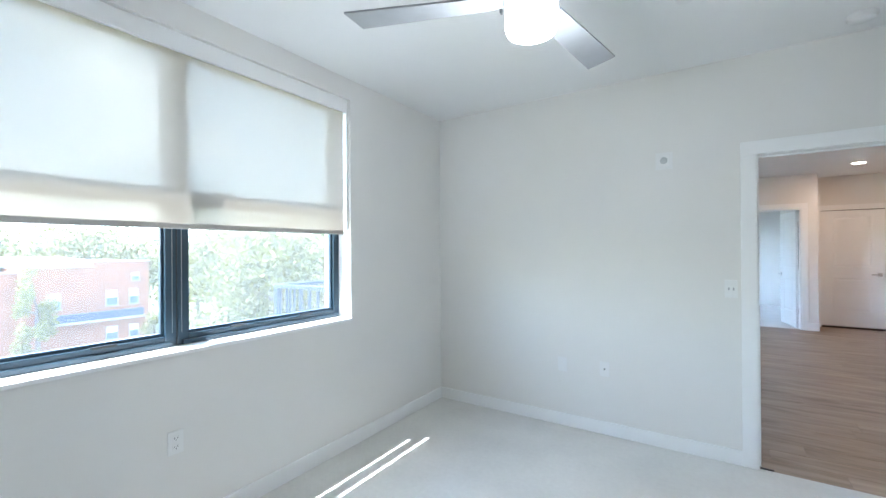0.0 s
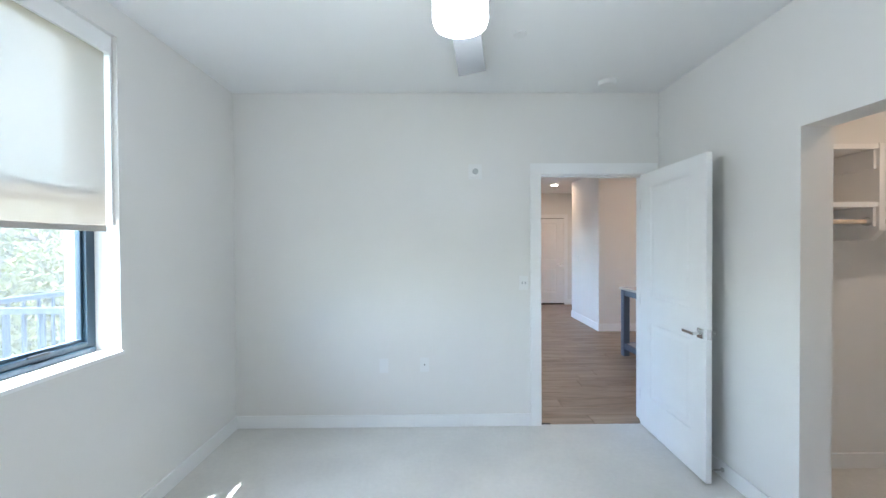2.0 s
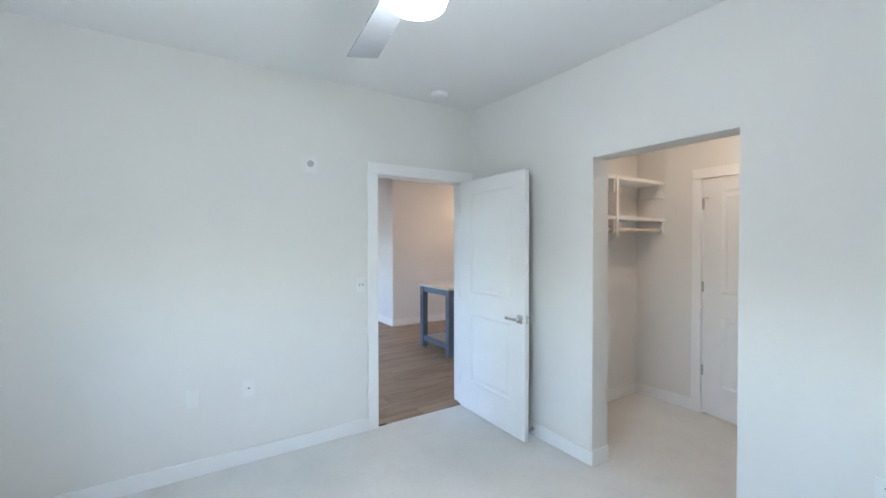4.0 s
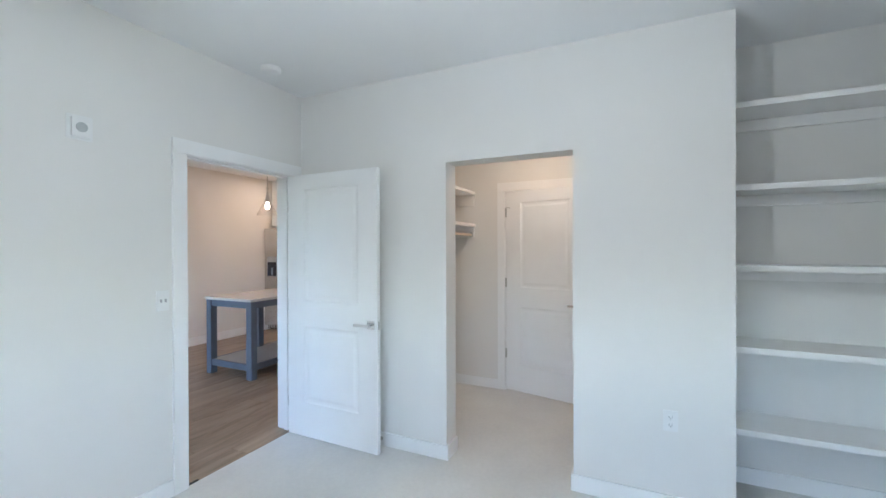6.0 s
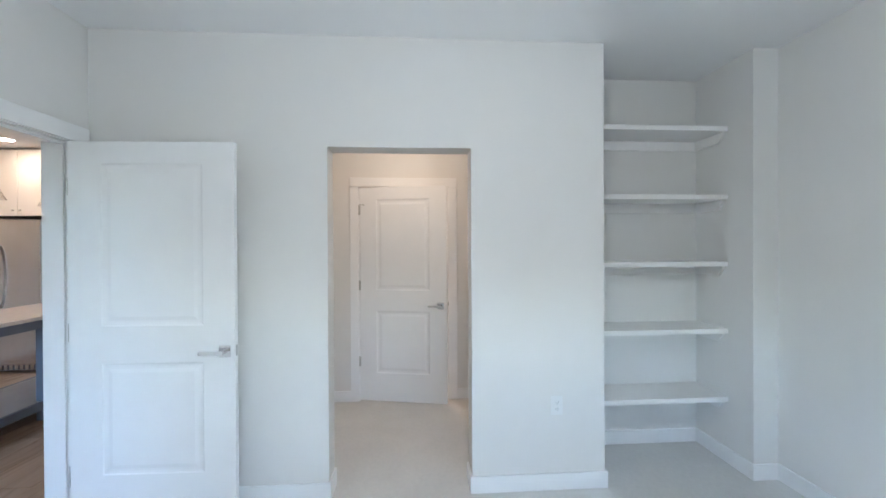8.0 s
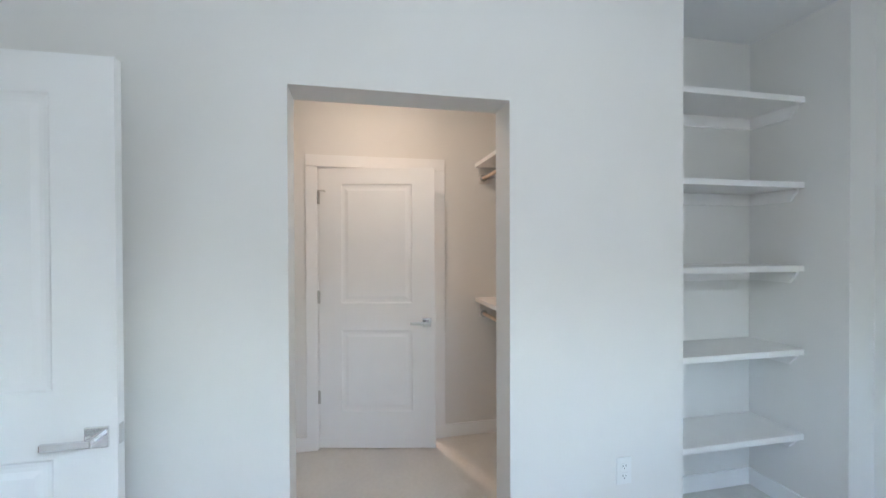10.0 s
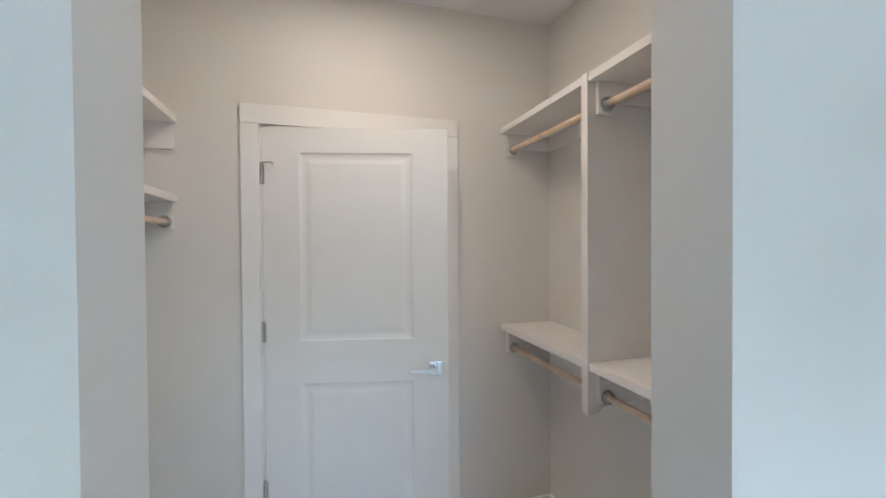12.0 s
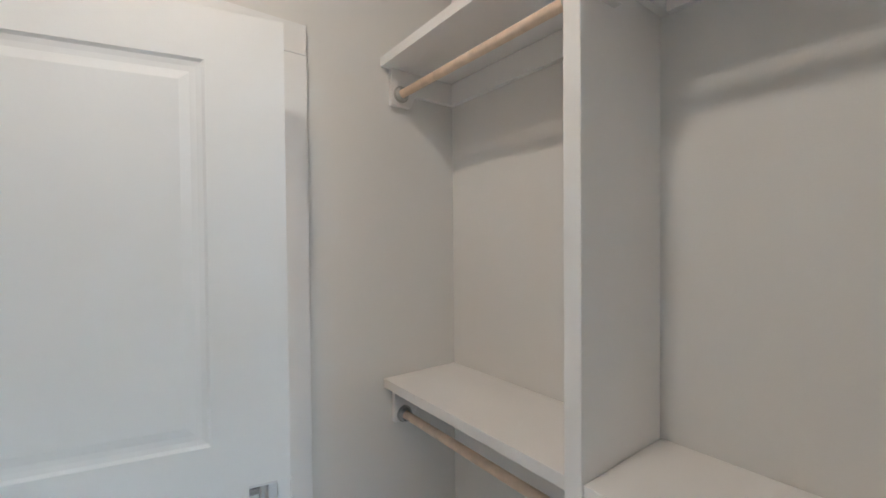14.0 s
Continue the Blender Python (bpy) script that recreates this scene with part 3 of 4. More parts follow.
plate("fire_alarm", -0.053, YN, 2.08, 0, 0.108, 0.122, "white square fire alarm sounder on the wall above the outlets", "alarm", "alarm")
plate("light_switch", 0.34, YN, 1.172, 0, 0.072, 0.118, "white switch plate with two grey toggles beside the door casing", "switch", "switch")
plate("wall_outlet", -0.806, YN, 0.50, 0, 0.072, 0.115, "white blank wall plate low on the painted wall", "outlet", "")
plate("wall_outlet", -0.474, YN, 0.508, 0, 0.072, 0.115, "white data jack plate low on the painted wall", "outlet", "data")
plate("wall_outlet", XW, 1.952, 0.497, 90, 0.072, 0.115, "white duplex outlet under the window", "outlet", "outlet")
plate("wall_outlet", XE, 1.664, 0.512, -90, 0.072, 0.115, "white duplex outlet between closet opening and alcove", "outlet", "outlet")

sm = part("smoke_detector", lathe(bmesh.new(), (0.93, 4.115, H), ((0.065, 0.001), (0.065, -0.018), (0.058, -0.030), (0.030, -0.038), (0.002, -0.039))), PLASTIC, None, "round white smoke detector on the ceiling", True)
tagged(sm, category="smoke detector")
tagged(part("sprinkler_cover", lathe(bmesh.new(), (0.128, 3.41, H), ((0.042, 0.001), (0.042, -0.004), (0.038, -0.008), (0.002, -0.009))), PLASTIC, None, "round white concealed sprinkler cover on the ceiling", True), category="sprinkler")
bm = bmesh.new()
cyl(bm, (XE, 3.56, 0.055), (XE - 0.072, 3.56, 0.055), 0.005, seg=10)
cyl(bm, (XE - 0.015, 3.56, 0.055), (XE - 0.021, 3.56, 0.055), 0.014, seg=12)
ds = part("door_stop", bm, NICKEL, None, "nickel door stop on the baseboard behind the door")
tagged(ds, category="door stop")

bm = bmesh.new()
bx(bm, (DX0 + 0.004, YN + 0.006, 0.0005), (DX0 + 0.075, YN + 0.020, 0.010), 0.004)
tagged(part("transition_strip", bm, THRESH_GAP, None, "short dark strip end where carpet meets the plank floor"), category="floor strip")

FXC, FYC = -0.28, 2.335
fan = thing("ceiling_fan", (FXC, FYC, H), "silver three-blade ceiling fan with a lit white drum light", "ceiling fan")
part("canopy", lathe(bmesh.new(), (0, 0, 0), ((0.07, 0.001), (0.07, -0.03), (0.05, -0.055), (0.014, -0.06))), NICKEL, fan, "", True)
part("downrod", cyl(bmesh.new(), (0, 0, -0.05), (0, 0, -0.23), 0.0125), NICKEL, fan)
part("motor", lathe(bmesh.new(), (0, 0, 0), ((0.03, -0.215), (0.09, -0.23), (0.112, -0.26), (0.112, -0.36), (0.106, -0.395), (0.092, -0.411))), BLADE, fan, "silver motor housing", True)
part("light_drum", lathe(bmesh.new(), (0, 0, 0), ((0.088, -0.412), (0.090, -0.425), (0.090, -0.503), (0.083, -0.522), (0.06, -0.532), (0.001, -0.535))), DRUM, fan, "lit opal glass drum shade", True)
for i, a in enumerate((82, 202, 322)):
    bm = bmesh.new()
    pts = ((0.10, 0.046), (0.20, 0.052), (0.645, 0.066))
    top, bot = [], []
    for r, w in pts:
        for s in (-1, 1):
            rr = r + (0.02 if s > 0 and r > 0.5 else 0)
            top.append(bm.verts.new((rr, s * w, 0.004 - s * 0.006)))
            bot.append(bm.verts.new((rr, s * w, -0.003 - s * 0.006)))
    for L in (top, bot):
        for j in (0, 2):
            bm.faces.new((L[j], L[j + 1], L[j + 3], L[j + 2]))
    for j in (0, 2):
        for s in (0, 1):
            bm.faces.new((top[j + s], top[j + 2 + s], bot[j + 2 + s], bot[j + s]))
    bm.faces.new((top[0], top[1], bot[1], bot[0]))
    bm.faces.new((top[4], top[5], bot[5], bot[4]))
    b = part("blade", bm, BLADE, fan, "flat silver fan blade")
    b.matrix_basis = pose(0, 0, -0.405, 0, 0, a)
    br = part("blade_arm", boxes(((0.08, -0.03, -0.004), (0.17, 0.03, 0.004)), bevel=0.002), NICKEL, fan)
    br.matrix_basis = pose(0, 0, -0.396, 0, 0, a)
part("pull_switch", boxes(((-0.118, -0.006, -0.42), (-0.108, 0.006, -0.405)), bevel=0.001), DARK, fan)


def shelf_board(name, lo, hi, label, cat="shelf", group="", cleats=()):
    c = ((lo[0] + hi[0]) / 2, (lo[1] + hi[1]) / 2, hi[2])
    e = thing(name, c, label, cat, group)
    inv = e.matrix_world.inverted()
    for nm, bm in [("board", boxes((lo, hi), bevel=0.002))] + [("cleat", cl) for cl in cleats]:
        o = part(nm, bm, SHELF, e)
        o.matrix_parent_inverse = inv
    return e


def end_cleat_y(y0, y1, x_back, x_front, z1, h=0.06):
    """A side cleat with its front end cut at a slant; it lies between y0 and y1 and runs along x."""
    bm = bmesh.new()
    s = 1 if x_front > x_back else -1
    prof = ((x_back, z1), (x_front, z1), (x_front, z1 - 0.015), (x_front - s * 0.04, z1 - h), (x_back, z1 - h))
    a = [bm.verts.new((x, y0, z)) for x, z in prof]
    b = [bm.verts.new((x, y1, z)) for x, z in prof]
    bm.faces.new(a)
    bm.faces.new(b[::-1])
    for i in range(5):
        bm.faces.new((a[i], a[(i + 1) % 5], b[(i + 1) % 5], b[i]))
    return bm


for z in (2.290, 1.825, 1.370, 0.912, 0.447):
    shelf_board("alcove_shelf", (1.66, 0.396, z - 0.032), (1.979, YA - 0.001, z), "white painted shelf board across the alcove", "shelf", "shelves in the alcove",
        (boxes(((1.961, 0.415, z - 0.10), (1.979, YA - 0.02, z - 0.033)), bevel=0.002),
         end_cleat_y(0.396, 0.414, 1.979, 1.69, z - 0.033, 0.067), end_cleat_y(YA - 0.019, YA - 0.001, 1.979, 1.69, z - 0.033, 0.067)))


# ---------- closet ----------
def rod(x0, x1, y, z, ends, label="pale wooden closet rod in nickel cups"):
    e = thing("closet_rod", ((x0 + x1) / 2, y, z), label, "closet rod", "rods in the closet")
    inv = e.matrix_world.inverted()
    o = part("pole", cyl(bmesh.new(), (x0 + 0.001, y, z), (x1 - 0.001, y, z), 0.0135, seg=24), ROD, e, "pale wooden pole", True)
    o.matrix_parent_inverse = inv
    for x, s in ends:
        bm = bmesh.new()
        cyl(bm, (x, y, z), (x + s * 0.006, y, z), 0.027, seg=28)
        cyl(bm, (x + s * 0.005, y, z), (x + s * 0.022, y, z), 0.0225, 0.0195, seg=28, caps=False)
        cyl(bm, (x + s * 0.022, y, z), (x + s * 0.006, y, z), 0.0185, seg=28, caps=False)
        o = part("socket", bm, NICKEL, e, "nickel rod cup", True)
        o.matrix_parent_inverse = inv
    return e


def profile_board(prof, x0, x1):
    """An upright board between x0 and x1 with the outline prof of (y, z) corners."""
    bm = bmesh.new()
    a = [bm.verts.new((x0, y, z)) for y, z in prof]
    b = [bm.verts.new((x1, y, z)) for y, z in prof]
    bm.faces.new(a)
    bm.faces.new(b[::-1])
    for i in range(len(prof)):
        j = (i + 1) % len(prof)
        bm.faces.new((a[i], a[j], b[j], b[i]))
    bmesh.ops.recalc_face_normals(bm, faces=bm.faces)
    bmesh.ops.bevel(bm, geom=list(bm.edges), offset=0.0015, segments=1, affect="EDGES")
    return bm


RF, PX0, PX1 = 1.868, 2.242, 2.280


def side_cleat(z):
    """Outline of a side cleat whose front end drops lower to carry the rod cup."""
    return ((YCS + 0.001, z - 0.031), (RF - 0.03, z - 0.031), (RF - 0.03, z - 0.15), (RF - 0.105, z - 0.15), (RF - 0.125, z - 0.107), (YCS + 0.001, z - 0.107))


for z in (2.127, 1.076):
    for a, b in ((PX1, XC), (XE2, PX0)):
        shelf_board("closet_shelf", (a + 0.001, YCS + 0.001, z - 0.030), (b - 0.001, RF, z), "white closet shelf board over a hanging rod", "shelf", "shelves in the closet",
            (boxes(((a + 0.02, YCS + 0.001, z - 0.107), (b - 0.02, YCS + 0.019, z - 0.031)), bevel=0.002),
             profile_board(side_cleat(z), b - 0.019, b - 0.001), profile_board(side_cleat(z), a + 0.001, a + 0.019)))
        rod(a + 0.02, b - 0.02, RF - 0.065, z - (0.113 if z > 2 else 0.127), ((a + 0.019, 1), (b - 0.019, -1)))
pp = part("closet_partition", profile_board(((YCS + 0.001, 2.13), (RF + 0.004, 2.13), (RF + 0.004, 0.882), (RF - 0.03, 0.882), (RF - 0.085, 0.915), (YCS + 0.001, 0.915)), PX0, PX1), SHELF, None, "white upright board between the two closet bays")
tagged(pp, category="partition")
LF = 3.388
for z in (2.07, 1.729):
    for a, b in ((2.27, XC), (XE2, 2.235)):
        low = z < 1.8
        shelf_board("closet_shelf", (a + 0.001, LF, z - 0.030), (b - 0.001, YCN - 0.001, z), "white closet shelf board on the north wall" if not low else "white closet shelf board above a rod", "shelf", "shelves in the closet",
            (boxes(((a + 0.02, YCN - 0.019, z - 0.12), (b - 0.02, YCN - 0.001, z - 0.031)), bevel=0.002),
             boxes(((b - 0.019, LF + 0.012, z - 0.145), (b - 0.001, YCN - 0.001, z - 0.031)), bevel=0.002),
             boxes(((a + 0.001, LF + 0.012, z - 0.145), (a + 0.019, YCN - 0.001, z - 0.031)), bevel=0.002)))
        if low:
            rod(a + 0.02, b - 0.02, LF + 0.045, z - 0.115, ((a + 0.019, 1), (b - 0.019, -1)))
tagged(part("closet_partition", profile_board(((LF - 0.004, 2.073), (LF - 0.004, 1.56), (LF + 0.05, 1.50), (YCN - 0.001, 1.50), (YCN - 0.001, 2.073)), 2.235, 2.27), SHELF, None, "white upright board between the upper closet bays"), category="partition")


def downlight(x, y, z, watts, colour=WARM, r=0.075):
    e = thing("downlight", (x, y, z), "round recessed ceiling light, lit, with a white trim ring", "ceiling light", "recessed lights")
    part("ring", lathe(bmesh.new(), (0, 0, 0), ((r + 0.018, 0.001), (r + 0.018, -0.004), (r, -0.006), (r, -0.001))), TRIM, e)
    part("lens", lathe(bmesh.new(), (0, 0, 0), ((r - 0.001, -0.0035), (0.001, -0.004))), DOWN, e, "glowing lens")
    lamp("downlight_lamp", "AREA", (x, y, z - 0.012), watts, colour, 0.14, (x, y, 0))
    return e


# ---------- kitchen and hall ----------
isl = thing("kitchen_island", (2.86, 6.05, 0), "slate-blue kitchen island table with white quartz top and slatted lower shelf", "kitchen island")


def ip(name, bm, m, lab=""):
    o = part(name, bm, m, isl, lab)
    o.matrix_parent_inverse = isl.matrix_world.inverted()
    return o


ip("countertop", boxes(((2.065, 5.685, 0.878), (3.74, 6.465, 0.908)), bevel=0.003), QUARTZ, "white quartz countertop")
for x in (2.08, 2.76, 3.64):
    for y in (5.70, 6.37):
        ip("leg", boxes(((x, y, 0.001), (x + 0.08, y + 0.08, 0.877)), bevel=0.003), ISLAND)
for y in (5.712, 6.40):
    for a, b in ((2.161, 2.759), (2.841, 3.639)):
        ip("apron", boxes(((a, y, 0.80), (b, y + 0.025, 0.877)), bevel=0.002), ISLAND)
        ip("stretcher", boxes(((a, y, 0.10), (b, y + 0.03, 0.17)), bevel=0.002), ISLAND)
for x in (2.092, 3.67):
    ip("apron", boxes(((x, 5.781, 0.80), (x + 0.025, 6.369, 0.877)), bevel=0.002), ISLAND)
    ip("stretcher", boxes(((x, 5.781, 0.10), (x + 0.03, 6.369, 0.17)), bevel=0.002), ISLAND)
ip("lower_shelf", boxes(((2.123, 5.743, 0.145), (3.669, 6.399, 0.168))), mat("shelf_grey", (0.33, 0.34, 0.35), 0.35), "grey lower shelf")

fr = thing("refrigerator", (4.60, 7.43, 0), "stainless steel side-by-side refrigerator with curved handles", "refrigerator")


def fp(name, bm, m, lab="", sm=False, parent=None):
    o = part(name, bm, m, parent or fr, lab, sm)
    if not parent:
        o.matrix_parent_inverse = fr.matrix_world.inverted()
    return o


fp("body", boxes(((4.29, 6.97, 0.02), (4.98, 7.90, 1.82)), bevel=0.004), mat("fridge_grey", (0.25, 0.25, 0.25), 0.4))
fp("door", boxes(((4.205, 7.472, 0.10), (4.285, 7.898, 1.83)), bevel=0.012), STEEL, "stainless freezer door")
fp("door", boxes(((4.205, 6.972, 0.10), (4.285, 7.464, 1.83)), bevel=0.012), STEEL, "stainless fridge door")
fp("toe_grille", boxes(((4.275, 6.98, 0.022), (4.289, 7.89, 0.094))), mat("grille", (0.10, 0.11, 0.12), 0.4))
for i in range(15):
    fp("grille_slat", boxes(((4.266, 6.99 + i * 0.06, 0.03), (4.2745, 7.03 + i * 0.06, 0.09))), STEEL)
fp("dispenser", boxes(((4.201, 7.585, 0.97), (4.207, 7.825, 1.33)), bevel=0.002), mat("dispenser_grey", (0.32, 0.32, 0.31), 0.3))
fp("dispenser_recess", boxes(((4.198, 7.60, 0.985), (4.202, 7.81, 1.23))), mat("dispenser_black", (0.03, 0.035, 0.05), 0.1), "glossy black dispenser recess")
fp("dispenser_lever", boxes(((4.190, 7.685, 1.00), (4.197, 7.71, 1.13)), bevel=0.002), mat("lever_grey", (0.22, 0.26, 0.31), 0.3), "grey dispenser lever")
for y in (7.51, 7.42):
    bm = bmesh.new()
    pts = [(4.200 - 0.055 * math.sin(math.pi * i / 12) ** 0.6 if 0 < i < 12 else 4.203, y, 0.78 + 0.74 * i / 12) for i in range(13)]
    for p, q in zip(pts, pts[1:]):
        cyl(bm, p, q, 0.013, seg=12)
    fp("door_handle", bm, STEEL, "curved steel bar handle", True)

cab = thing("wall_cabinet", (4.85, 7.46, 1.93), "white gloss cabinet above the refrigerator with two knobs", "cabinet")
for nm, bm, m in (("body", boxes(((4.37, 6.96, 1.90), (5.19, 7.86, 2.70))), CAB),
                  ("door", boxes(((4.348, 7.353, 1.885), (4.368, 7.855, 2.685)), bevel=0.002), CAB),
                  ("door", boxes(((4.348, 6.965, 1.885), (4.368, 7.349, 2.685)), bevel=0.002), CAB),
                  ("knob", lathe(bmesh.new(), (0, 0, 0), ((0.004, 0), (0.006, 0.010), (0.013, 0.016), (0.012, 0.024), (0.002, 0.027))), NICKEL),
                  ("knob", lathe(bmesh.new(), (0, 0, 0), ((0.004, 0), (0.006, 0.010), (0.013, 0.016), (0.012, 0.024), (0.002, 0.027))), NICKEL)):
    o = part(nm, bm, m, cab, "", nm == "knob")
    if nm != "knob":
        o.matrix_parent_inverse = cab.matrix_world.inverted()
    elif len([c for c in cab.children if c.name.startswith("knob")]) == 1:
        o.matrix_basis = pose(4.348 - 4.85, 7.395 - 7.46, 0.02, 0, -90, 0)
    else:
        o.matrix_basis = pose(4.348 - 4.85, 7.31 - 7.46, 0.02, 0, -90, 0)
ep = part("end_panel", boxes(((4.37, 6.925, 0.001), (5.19, 6.955, 2.70)), bevel=0.002), CAB, None, "white tall end panel beside the refrigerator")
tagged(ep, category="cabinet panel")


def pendant(x, y, zb):
    e = thing("pendant_light", (x, y, H), "clear glass cone pendant lamp with a lit bulb over the island", "pendant lamp", "pendants over the island")
    d = zb - H
    part("ceiling_cap", lathe(bmesh.new(), (0, 0, 0), ((0.055, 0.001), (0.055, -0.015), (0.006, -0.022))), NICKEL, e, "", True)
    part("stem", cyl(bmesh.new(), (0, 0, -0.02), (0, 0, d + 0.24), 0.0065, seg=10), NICKEL, e)
    part("holder", lathe(bmesh.new(), (0, 0, 0), ((0.006, d + 0.185), (0.011, d + 0.18), (0.012, d + 0.14), (0.021, d + 0.13), (0.021, d + 0.10), (0.026, d + 0.095), (0.026, d + 0.075), (0.042, d + 0.066), (0.044, d + 0.052))), NICKEL, e, "", True)
    part("knuckle", lathe(bmesh.new(), (0, 0, 0), ((0.002, d + 0.245), (0.012, d + 0.238), (0.015, d + 0.225), (0.012, d + 0.212), (0.006, d + 0.205), (0.006, d + 0.185))), NICKEL, e, "", True)
    part("bulb", lathe(bmesh.new(), (0, 0, 0), ((0.012, d + 0.052), (0.016, d + 0.035), (0.022, d + 0.010), (0.024, d - 0.005), (0.020, d - 0.022), (0.012, d - 0.032), (0.001, d - 0.034))), BULB, e, "glowing bulb", True)
    s = part("shade", lathe(bmesh.new(), (0, 0, 0), ((0.040, d + 0.055), (0.056, d + 0.030), (0.122, d - 0.100), (0.125, d - 0.112), (0.1225, d - 0.1125), (0.119, d - 0.100), (0.053, d + 0.030))), PGLASS, e, "clear glass cone shade", True)
    s.visible_shadow = False
    return e


pendant(2.58, 6.0, 2.00)
pendant(3.24, 6.0, 2.00)
bm = bmesh.new()
bx(bm, (XH - 0.006, 8.93, 1.15), (XH, 9.0, 1.265), 0.002)
bx(bm, (XH - 0.012, 8.95, 1.18), (XH - 0.005, 8.98, 1.24), 0.002)
tagged(part("light_switch", bm, PLASTIC, None, "light switch on the hall corner wall"), category="switch")

# ---------- lamps ----------
downlight(2.09, 9.62, H, 0.75, (1.0, 0.58, 0.34))
downlight(3.97, 7.13, H, 0.40)
downlight(2.30, 2.62, H, 0.36, (1.0, 0.65, 0.41))
downlight(3.9, 2.6, H, 1.15)
lamp("fan_lamp", "POINT", (FXC, FYC, 2.12), 1.15, (1.0, 0.93, 0.84), 0.06)
lamp("pendant_lamp", "POINT", (2.55, 6.0, 1.93), 0.45, WARM, 0.03)
lamp("pendant_lamp", "POINT", (3.21, 6.0, 1.93), 0.45, WARM, 0.03)

# ---------- outside ----------
GZ = -10.0
structure("ground", boxes(((-900, -900, GZ - 1), (900, 900, GZ))), GRASS, "green lawn stretching away below")
structure("road", boxes(((-46, -80, GZ), (-27, 90, GZ + 0.03))), ASPH, "grey asphalt parking road below the windows")
structure("house_wall_below", boxes(((-2.25, 0.0, GZ), (5.4, 14.1, -0.3))), CONC, "lower storeys of the apartment house")
bal = thing("balcony", (-3.0, 5.2, -0.1), "concrete balcony with a grey metal railing", "balcony")


def balp(name, bm, m, lab=""):
    o = part(name, bm, m, bal, lab)
    o.matrix_parent_inverse = bal.matrix_world.inverted()
    return o


balp("deck", boxes(((-3.95, 3.72, -0.25), (-2.251, 8.0, -0.05)), bevel=0.01), CONC)
RX, RY = -3.85, 3.81
for x, y in ((RX, RY), (-2.30, RY), (RX, 5.9), (RX, 7.9)):
    balp("post", boxes(((x - 0.03, y - 0.03, -0.05), (x + 0.03, y + 0.03, 1.035)), bevel=0.003), RAILM)
balp("rail", boxes(((RX - 0.035, RY - 0.035, 1.036), (-2.26, RY + 0.035, 1.076)), bevel=0.004), RAILM)
balp("rail", boxes(((RX - 0.035, RY + 0.036, 1.036), (RX + 0.035, 7.95, 1.076)), bevel=0.004), RAILM)
balp("bottom_rail", boxes(((RX + 0.031, RY - 0.02, 0.05), (-2.331, RY + 0.02, 0.08))), RAILM)
balp("bottom_rail", boxes(((RX - 0.02, RY + 0.031, 0.05), (RX + 0.02, 7.87, 0.08))), RAILM)
for i in range(12):
    x = RX + 0.03 + 0.13 * (i + 1)
    if x < -2.36:
        balp("baluster", boxes(((x - 0.009, RY - 0.009, 0.081), (x + 0.009, RY + 0.009, 1.035))), RAILM)
for i in range(30):
    y = RY + 0.03 + 0.13 * (i + 1)
    balp("baluster", boxes(((RX - 0.009, y - 0.009, 0.081), (RX + 0.009, y + 0.009, 1.035))), RAILM)

bld = thing("brick_building", (-55, 4, GZ), "two-storey red brick building with a flat white roof and blue awning", "building")


def bq(name, bm, m, lab=""):
    o = part(name, bm, m, bld, lab)
    o.matrix_parent_inverse = bld.matrix_world.inverted()
    return o


bq("wall", boxes(((-70, 10, GZ), (-47, 14.7, 0.06)), ((-70, 14.7, GZ), (-47, 19.1, 0.52)), ((-70, -20, GZ), (-48.2, 10, -0.3))), BRICKM)
bq("parapet", boxes(((-47.6, 10, 0.06), (-46.9, 14.69, 0.2)), ((-47.6, 14.7, 0.52), (-46.9, 19.15, 0.66)), ((-48.7, -20, -0.3), (-48.1, 9.99, -0.16))), STONE)
bq("roof", boxes(((-69.5, 10.1, 0.06), (-47.7, 14.6, 0.16)), ((-69.5, 14.8, 0.52), (-47.7, 19.0, 0.6)), ((-70, 4, 0.2), (-52, 14.6, 0.95))), ROOFM)
bq("awning", boxes(((-46.99, 10.8, -4.65), (-46.3, 18.4, -4.0))), AWN, "long blue awning band")
bq("awning_edge", boxes(((-46.99, 10.8, -4.85), (-46.2, 18.4, -4.68))), STONE)
WG = mat("far_window_glass", (0.06, 0.085, 0.12), 0.35)
FARW = mat("far_window_white", (0.62, 0.64, 0.66), 0.8)
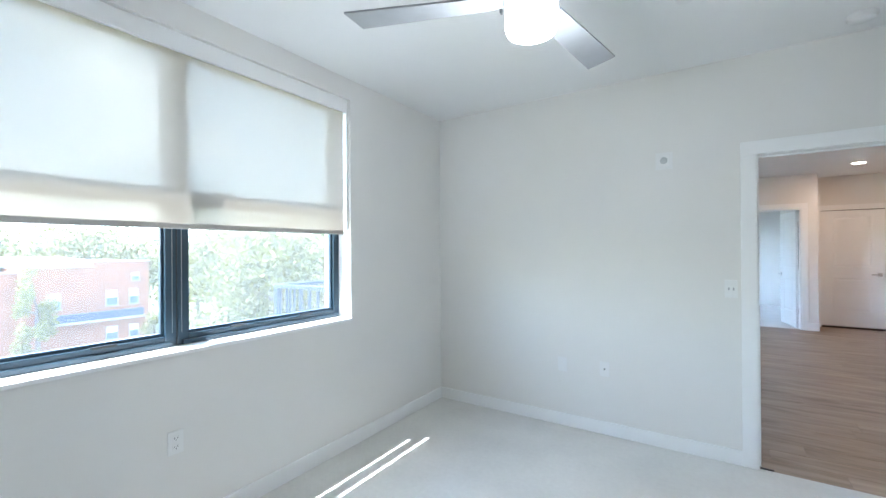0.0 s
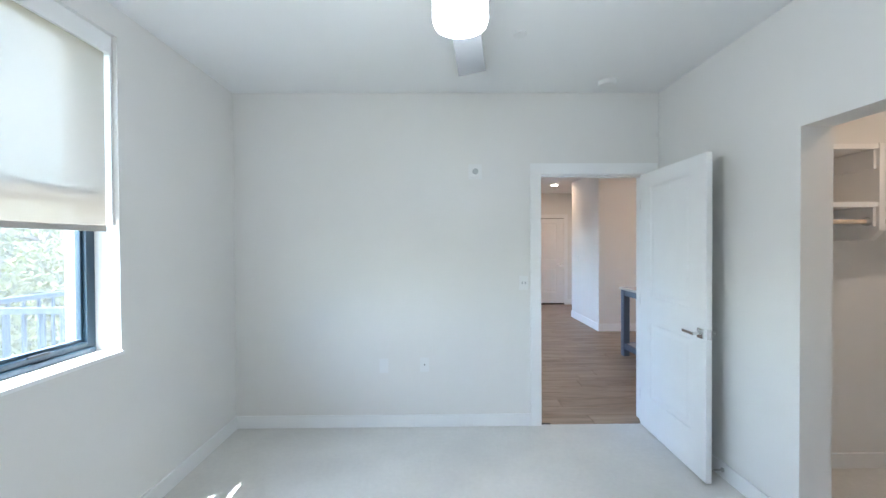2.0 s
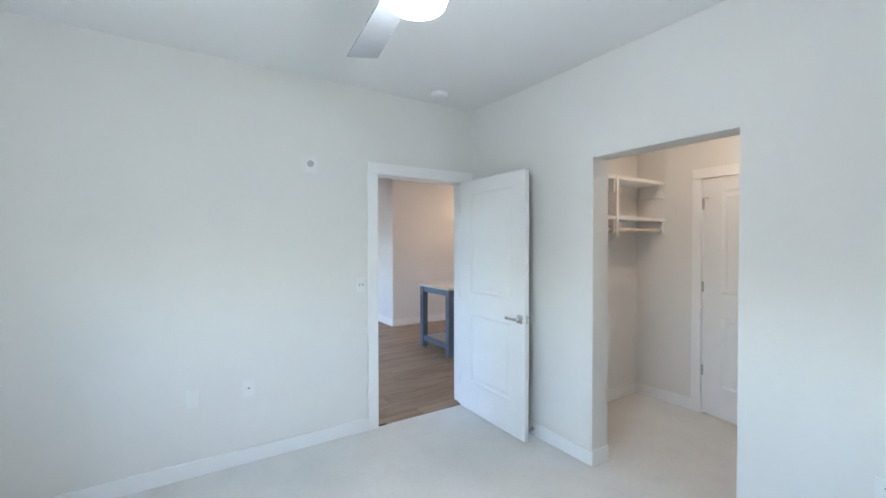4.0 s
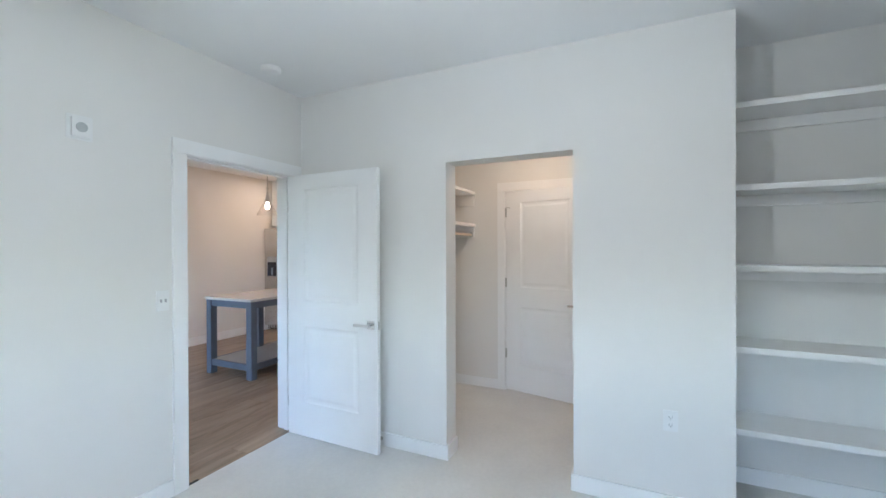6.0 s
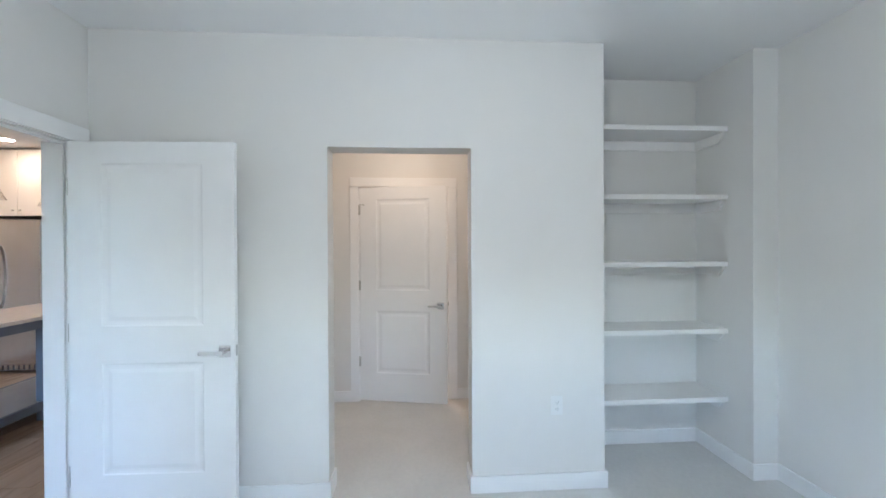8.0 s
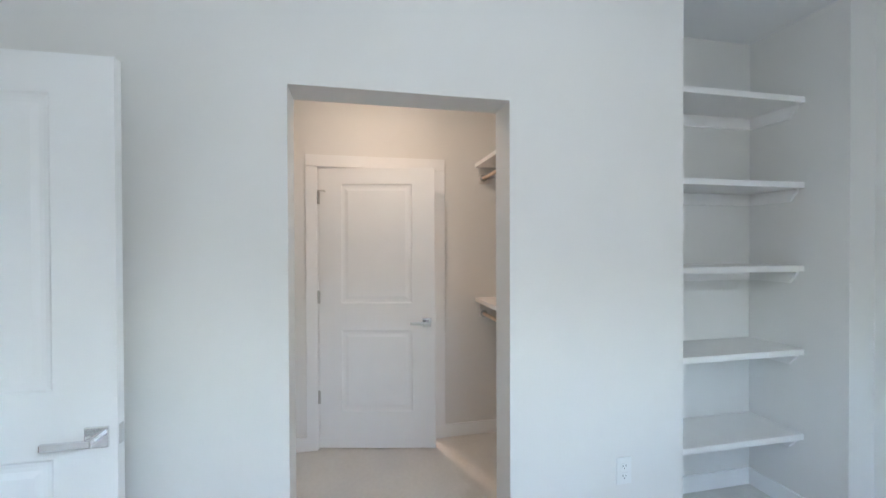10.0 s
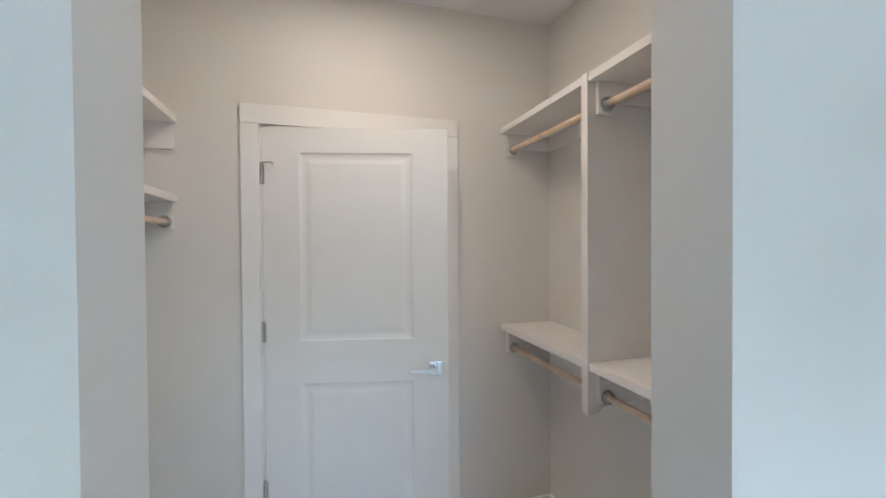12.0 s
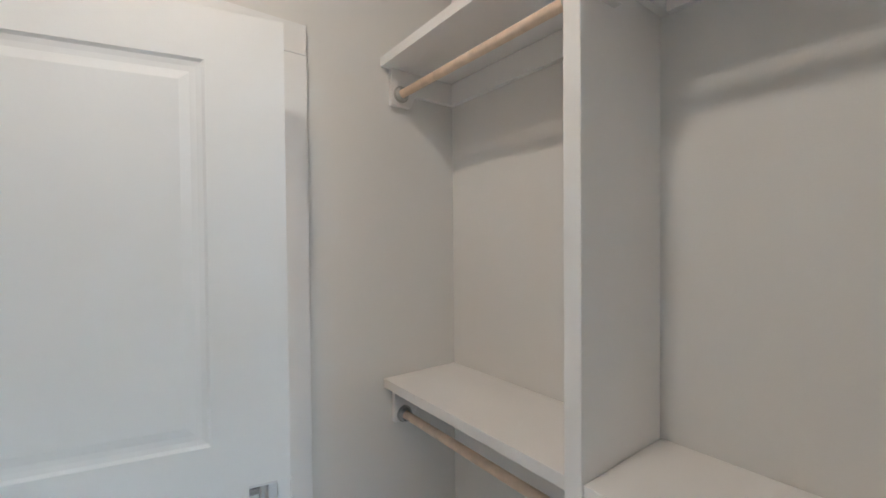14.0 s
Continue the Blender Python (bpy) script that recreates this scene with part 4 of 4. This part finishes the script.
for y, z, w, h in ((16.05, -2.8, 0.95, 1.4), (17.8, -2.8, 0.8, 1.4), (17.95, -0.9, 0.7, 0.8), (16.05, -6.1, 0.95, 1.2), (17.8, -6.1, 0.8, 1.2), (12.0, -2.8, 0.95, 1.4), (2.0, -3.2, 1.4, 1.5), (6.0, -3.2, 1.4, 1.5)):
    xf = -47.0 if y > 10 else -48.2
    a, b, c, d = y - w / 2, y + w / 2, z - h / 2, z + h / 2
    wnd = bq("window", boxes(((xf, a, c), (xf + 0.06, a + 0.07, d)), ((xf, b - 0.07, c), (xf + 0.06, b, d)), ((xf, a + 0.07, d - 0.07), (xf + 0.06, b - 0.07, d)), ((xf, a - 0.05, c - 0.1), (xf + 0.12, b + 0.05, c)), ((xf, a + 0.07, z - 0.03), (xf + 0.06, b - 0.07, z + 0.03))), STONE)
    o = part("pane", boxes(((xf, a + 0.071, c + 0.001), (xf + 0.03, b - 0.071, d - 0.071))), WG, wnd)
    # White panel over the upper half of each pane.
    shade = part("blind", boxes(((xf + 0.031, a + 0.071, z + 0.031), (xf + 0.05, b - 0.071, d - 0.071))), FARW, wnd, "white panel over the upper half of the pane")
    for q in (o, shade):
        q.matrix_parent_inverse = (bld.matrix_world @ wnd.matrix_parent_inverse).inverted()


def tree(x, y, h, crown_r, seed, n=2600, slim=False, leaf=1.0):
    rnd = random.Random(seed)
    e = thing("tree", (x, y, GZ), "leafy green broadleaf tree standing on the lawn", "tree", "trees outside the window")
    bm = bmesh.new()
    top = h * 0.8
    pts = [Vector((0, 0, 0))]
    for i in range(1, 6):
        pts.append(Vector((rnd.uniform(-0.2, 0.2) * i * 0.4, rnd.uniform(-0.2, 0.2) * i * 0.4, top * i / 5)))
    r0 = h * 0.018 + 0.08
    for i in range(5):
        cyl(bm, pts[i], pts[i + 1], r0 * (1 - i / 5.5), r0 * (1 - (i + 1) / 5.5), seg=9, caps=False)
    tips = []
    for i in range(15):
        k = rnd.uniform(0.12 if slim else 0.35, 0.95)
        p = pts[0].lerp(pts[-1], k)
        a = rnd.uniform(0, 2 * math.pi)
        L = crown_r * rnd.uniform(0.55, 0.95) * (1.15 - 0.5 * abs(k - 0.55))
        q = p + Vector((math.cos(a) * L, math.sin(a) * L, L * rnd.uniform(0.15, 0.7)))
        cyl(bm, p, q, r0 * 0.35, r0 * 0.08, seg=6, caps=False)
        tips += [(q, 1.0), (p.lerp(q, 0.6), 0.8)]
    tips.append((pts[-1] + Vector((0, 0, h * 0.1)), 1.0))
    part("trunk", bm, BARK, e)
    vs, fs = [], []
    for i in range(n):
        c, s = rnd.choice(tips)
        d = Vector((rnd.gauss(0, 1), rnd.gauss(0, 1), rnd.gauss(0, 0.75))).normalized() * (rnd.random() ** 0.45) * crown_r * 0.42 * s
        p = c + Vector((d.x, d.y, d.z * (1.9 if slim else 1.0)))
        u = Vector((rnd.gauss(0, 1), rnd.gauss(0, 1), rnd.gauss(0, 1))).normalized()
        v = u.cross(Vector((rnd.gauss(0, 1), rnd.gauss(0, 1), rnd.gauss(0, 1)))).normalized()
        g = rnd.uniform(0.09, 0.22) * leaf
        b0 = len(vs)
        vs += [p - u * g, p - v * g * 0.5, p + u * g, p + v * g * 0.5]
        fs.append((b0, b0 + 1, b0 + 2, b0 + 3))
    me = bpy.data.meshes.new("crown")
    me.from_pydata([tuple(v) for v in vs], [], fs)
    me.materials.append(LEAF_PALE if slim else LEAF)
    o = new("crown", me)
    o.parent = e
    return e


TREES = [(-17, 13, 13.5, 4.2), (-21, 19, 15.0, 4.6), (-15.5, 20.5, 13, 4.0), (-25, 27, 16, 5), (-33, 24, 13.5, 4.6), (-14, 28, 15, 4.8), (-22, 36, 17, 5.5),
         (-43, 10.2, 11.2, 1.1), (-43.5, 18.3, 7.8, 1.05), (-75, 26, 16, 7), (-78, 12, 15, 7), (-80, 0, 15.5, 7), (-82, -12, 15, 7), (-70, 40, 17, 8), (-50, 32, 14, 5.5), (-42, 42, 16, 6), (-60, 30, 15, 6), (-28, 50, 17, 6), (-90, 20, 18, 8), (-35, 34, 15, 5.5)]
for i, (x, y, h, r) in enumerate(TREES):
    tree(x, y, h, r, 40 + i, n=11000 if -35 < x and y < 40 else 5000, slim=r < 1.7, leaf=2.0 if x < -48 else 0.8 if r < 1.7 else 0.85)


# ---------- plank floor ----------
def planks():
    base = structure("floor_wood", boxes(((XW, YN + 0.011, -0.05), (5.2, 11.4, -0.006))), mat("plank_joint", (0.17, 0.125, 0.088), 0.8), "wood-look plank floor in warm brown")
    bm = bx(bmesh.new(), (0, 0.0008, -0.0055), (1.2185, 0.1792, 0.0), 0.0)
    top = [e for e in bm.edges if all(v.co.z > -0.001 for v in e.verts)]
    bmesh.ops.bevel(bm, geom=top, offset=0.0012, segments=1, affect="EDGES")
    me = bpy.data.meshes.new("plank")
    bm.to_mesh(me)
    bm.free()
    me.materials.append(PLANK)
    rnd = random.Random(3)
    made = []
    rows = int((11.02 - YN) / 0.18) + 1
    for r in range(rows):
        y = YN + 0.012 + r * 0.18
        x = 0.0 - rnd.uniform(0, 1.2)
        while x < 4.5:
            o = new("plank", me)
            o.matrix_world = pose(x, y, 0)
            o.parent = base
            made.append(o)
            x += 1.22
    return base


planks()
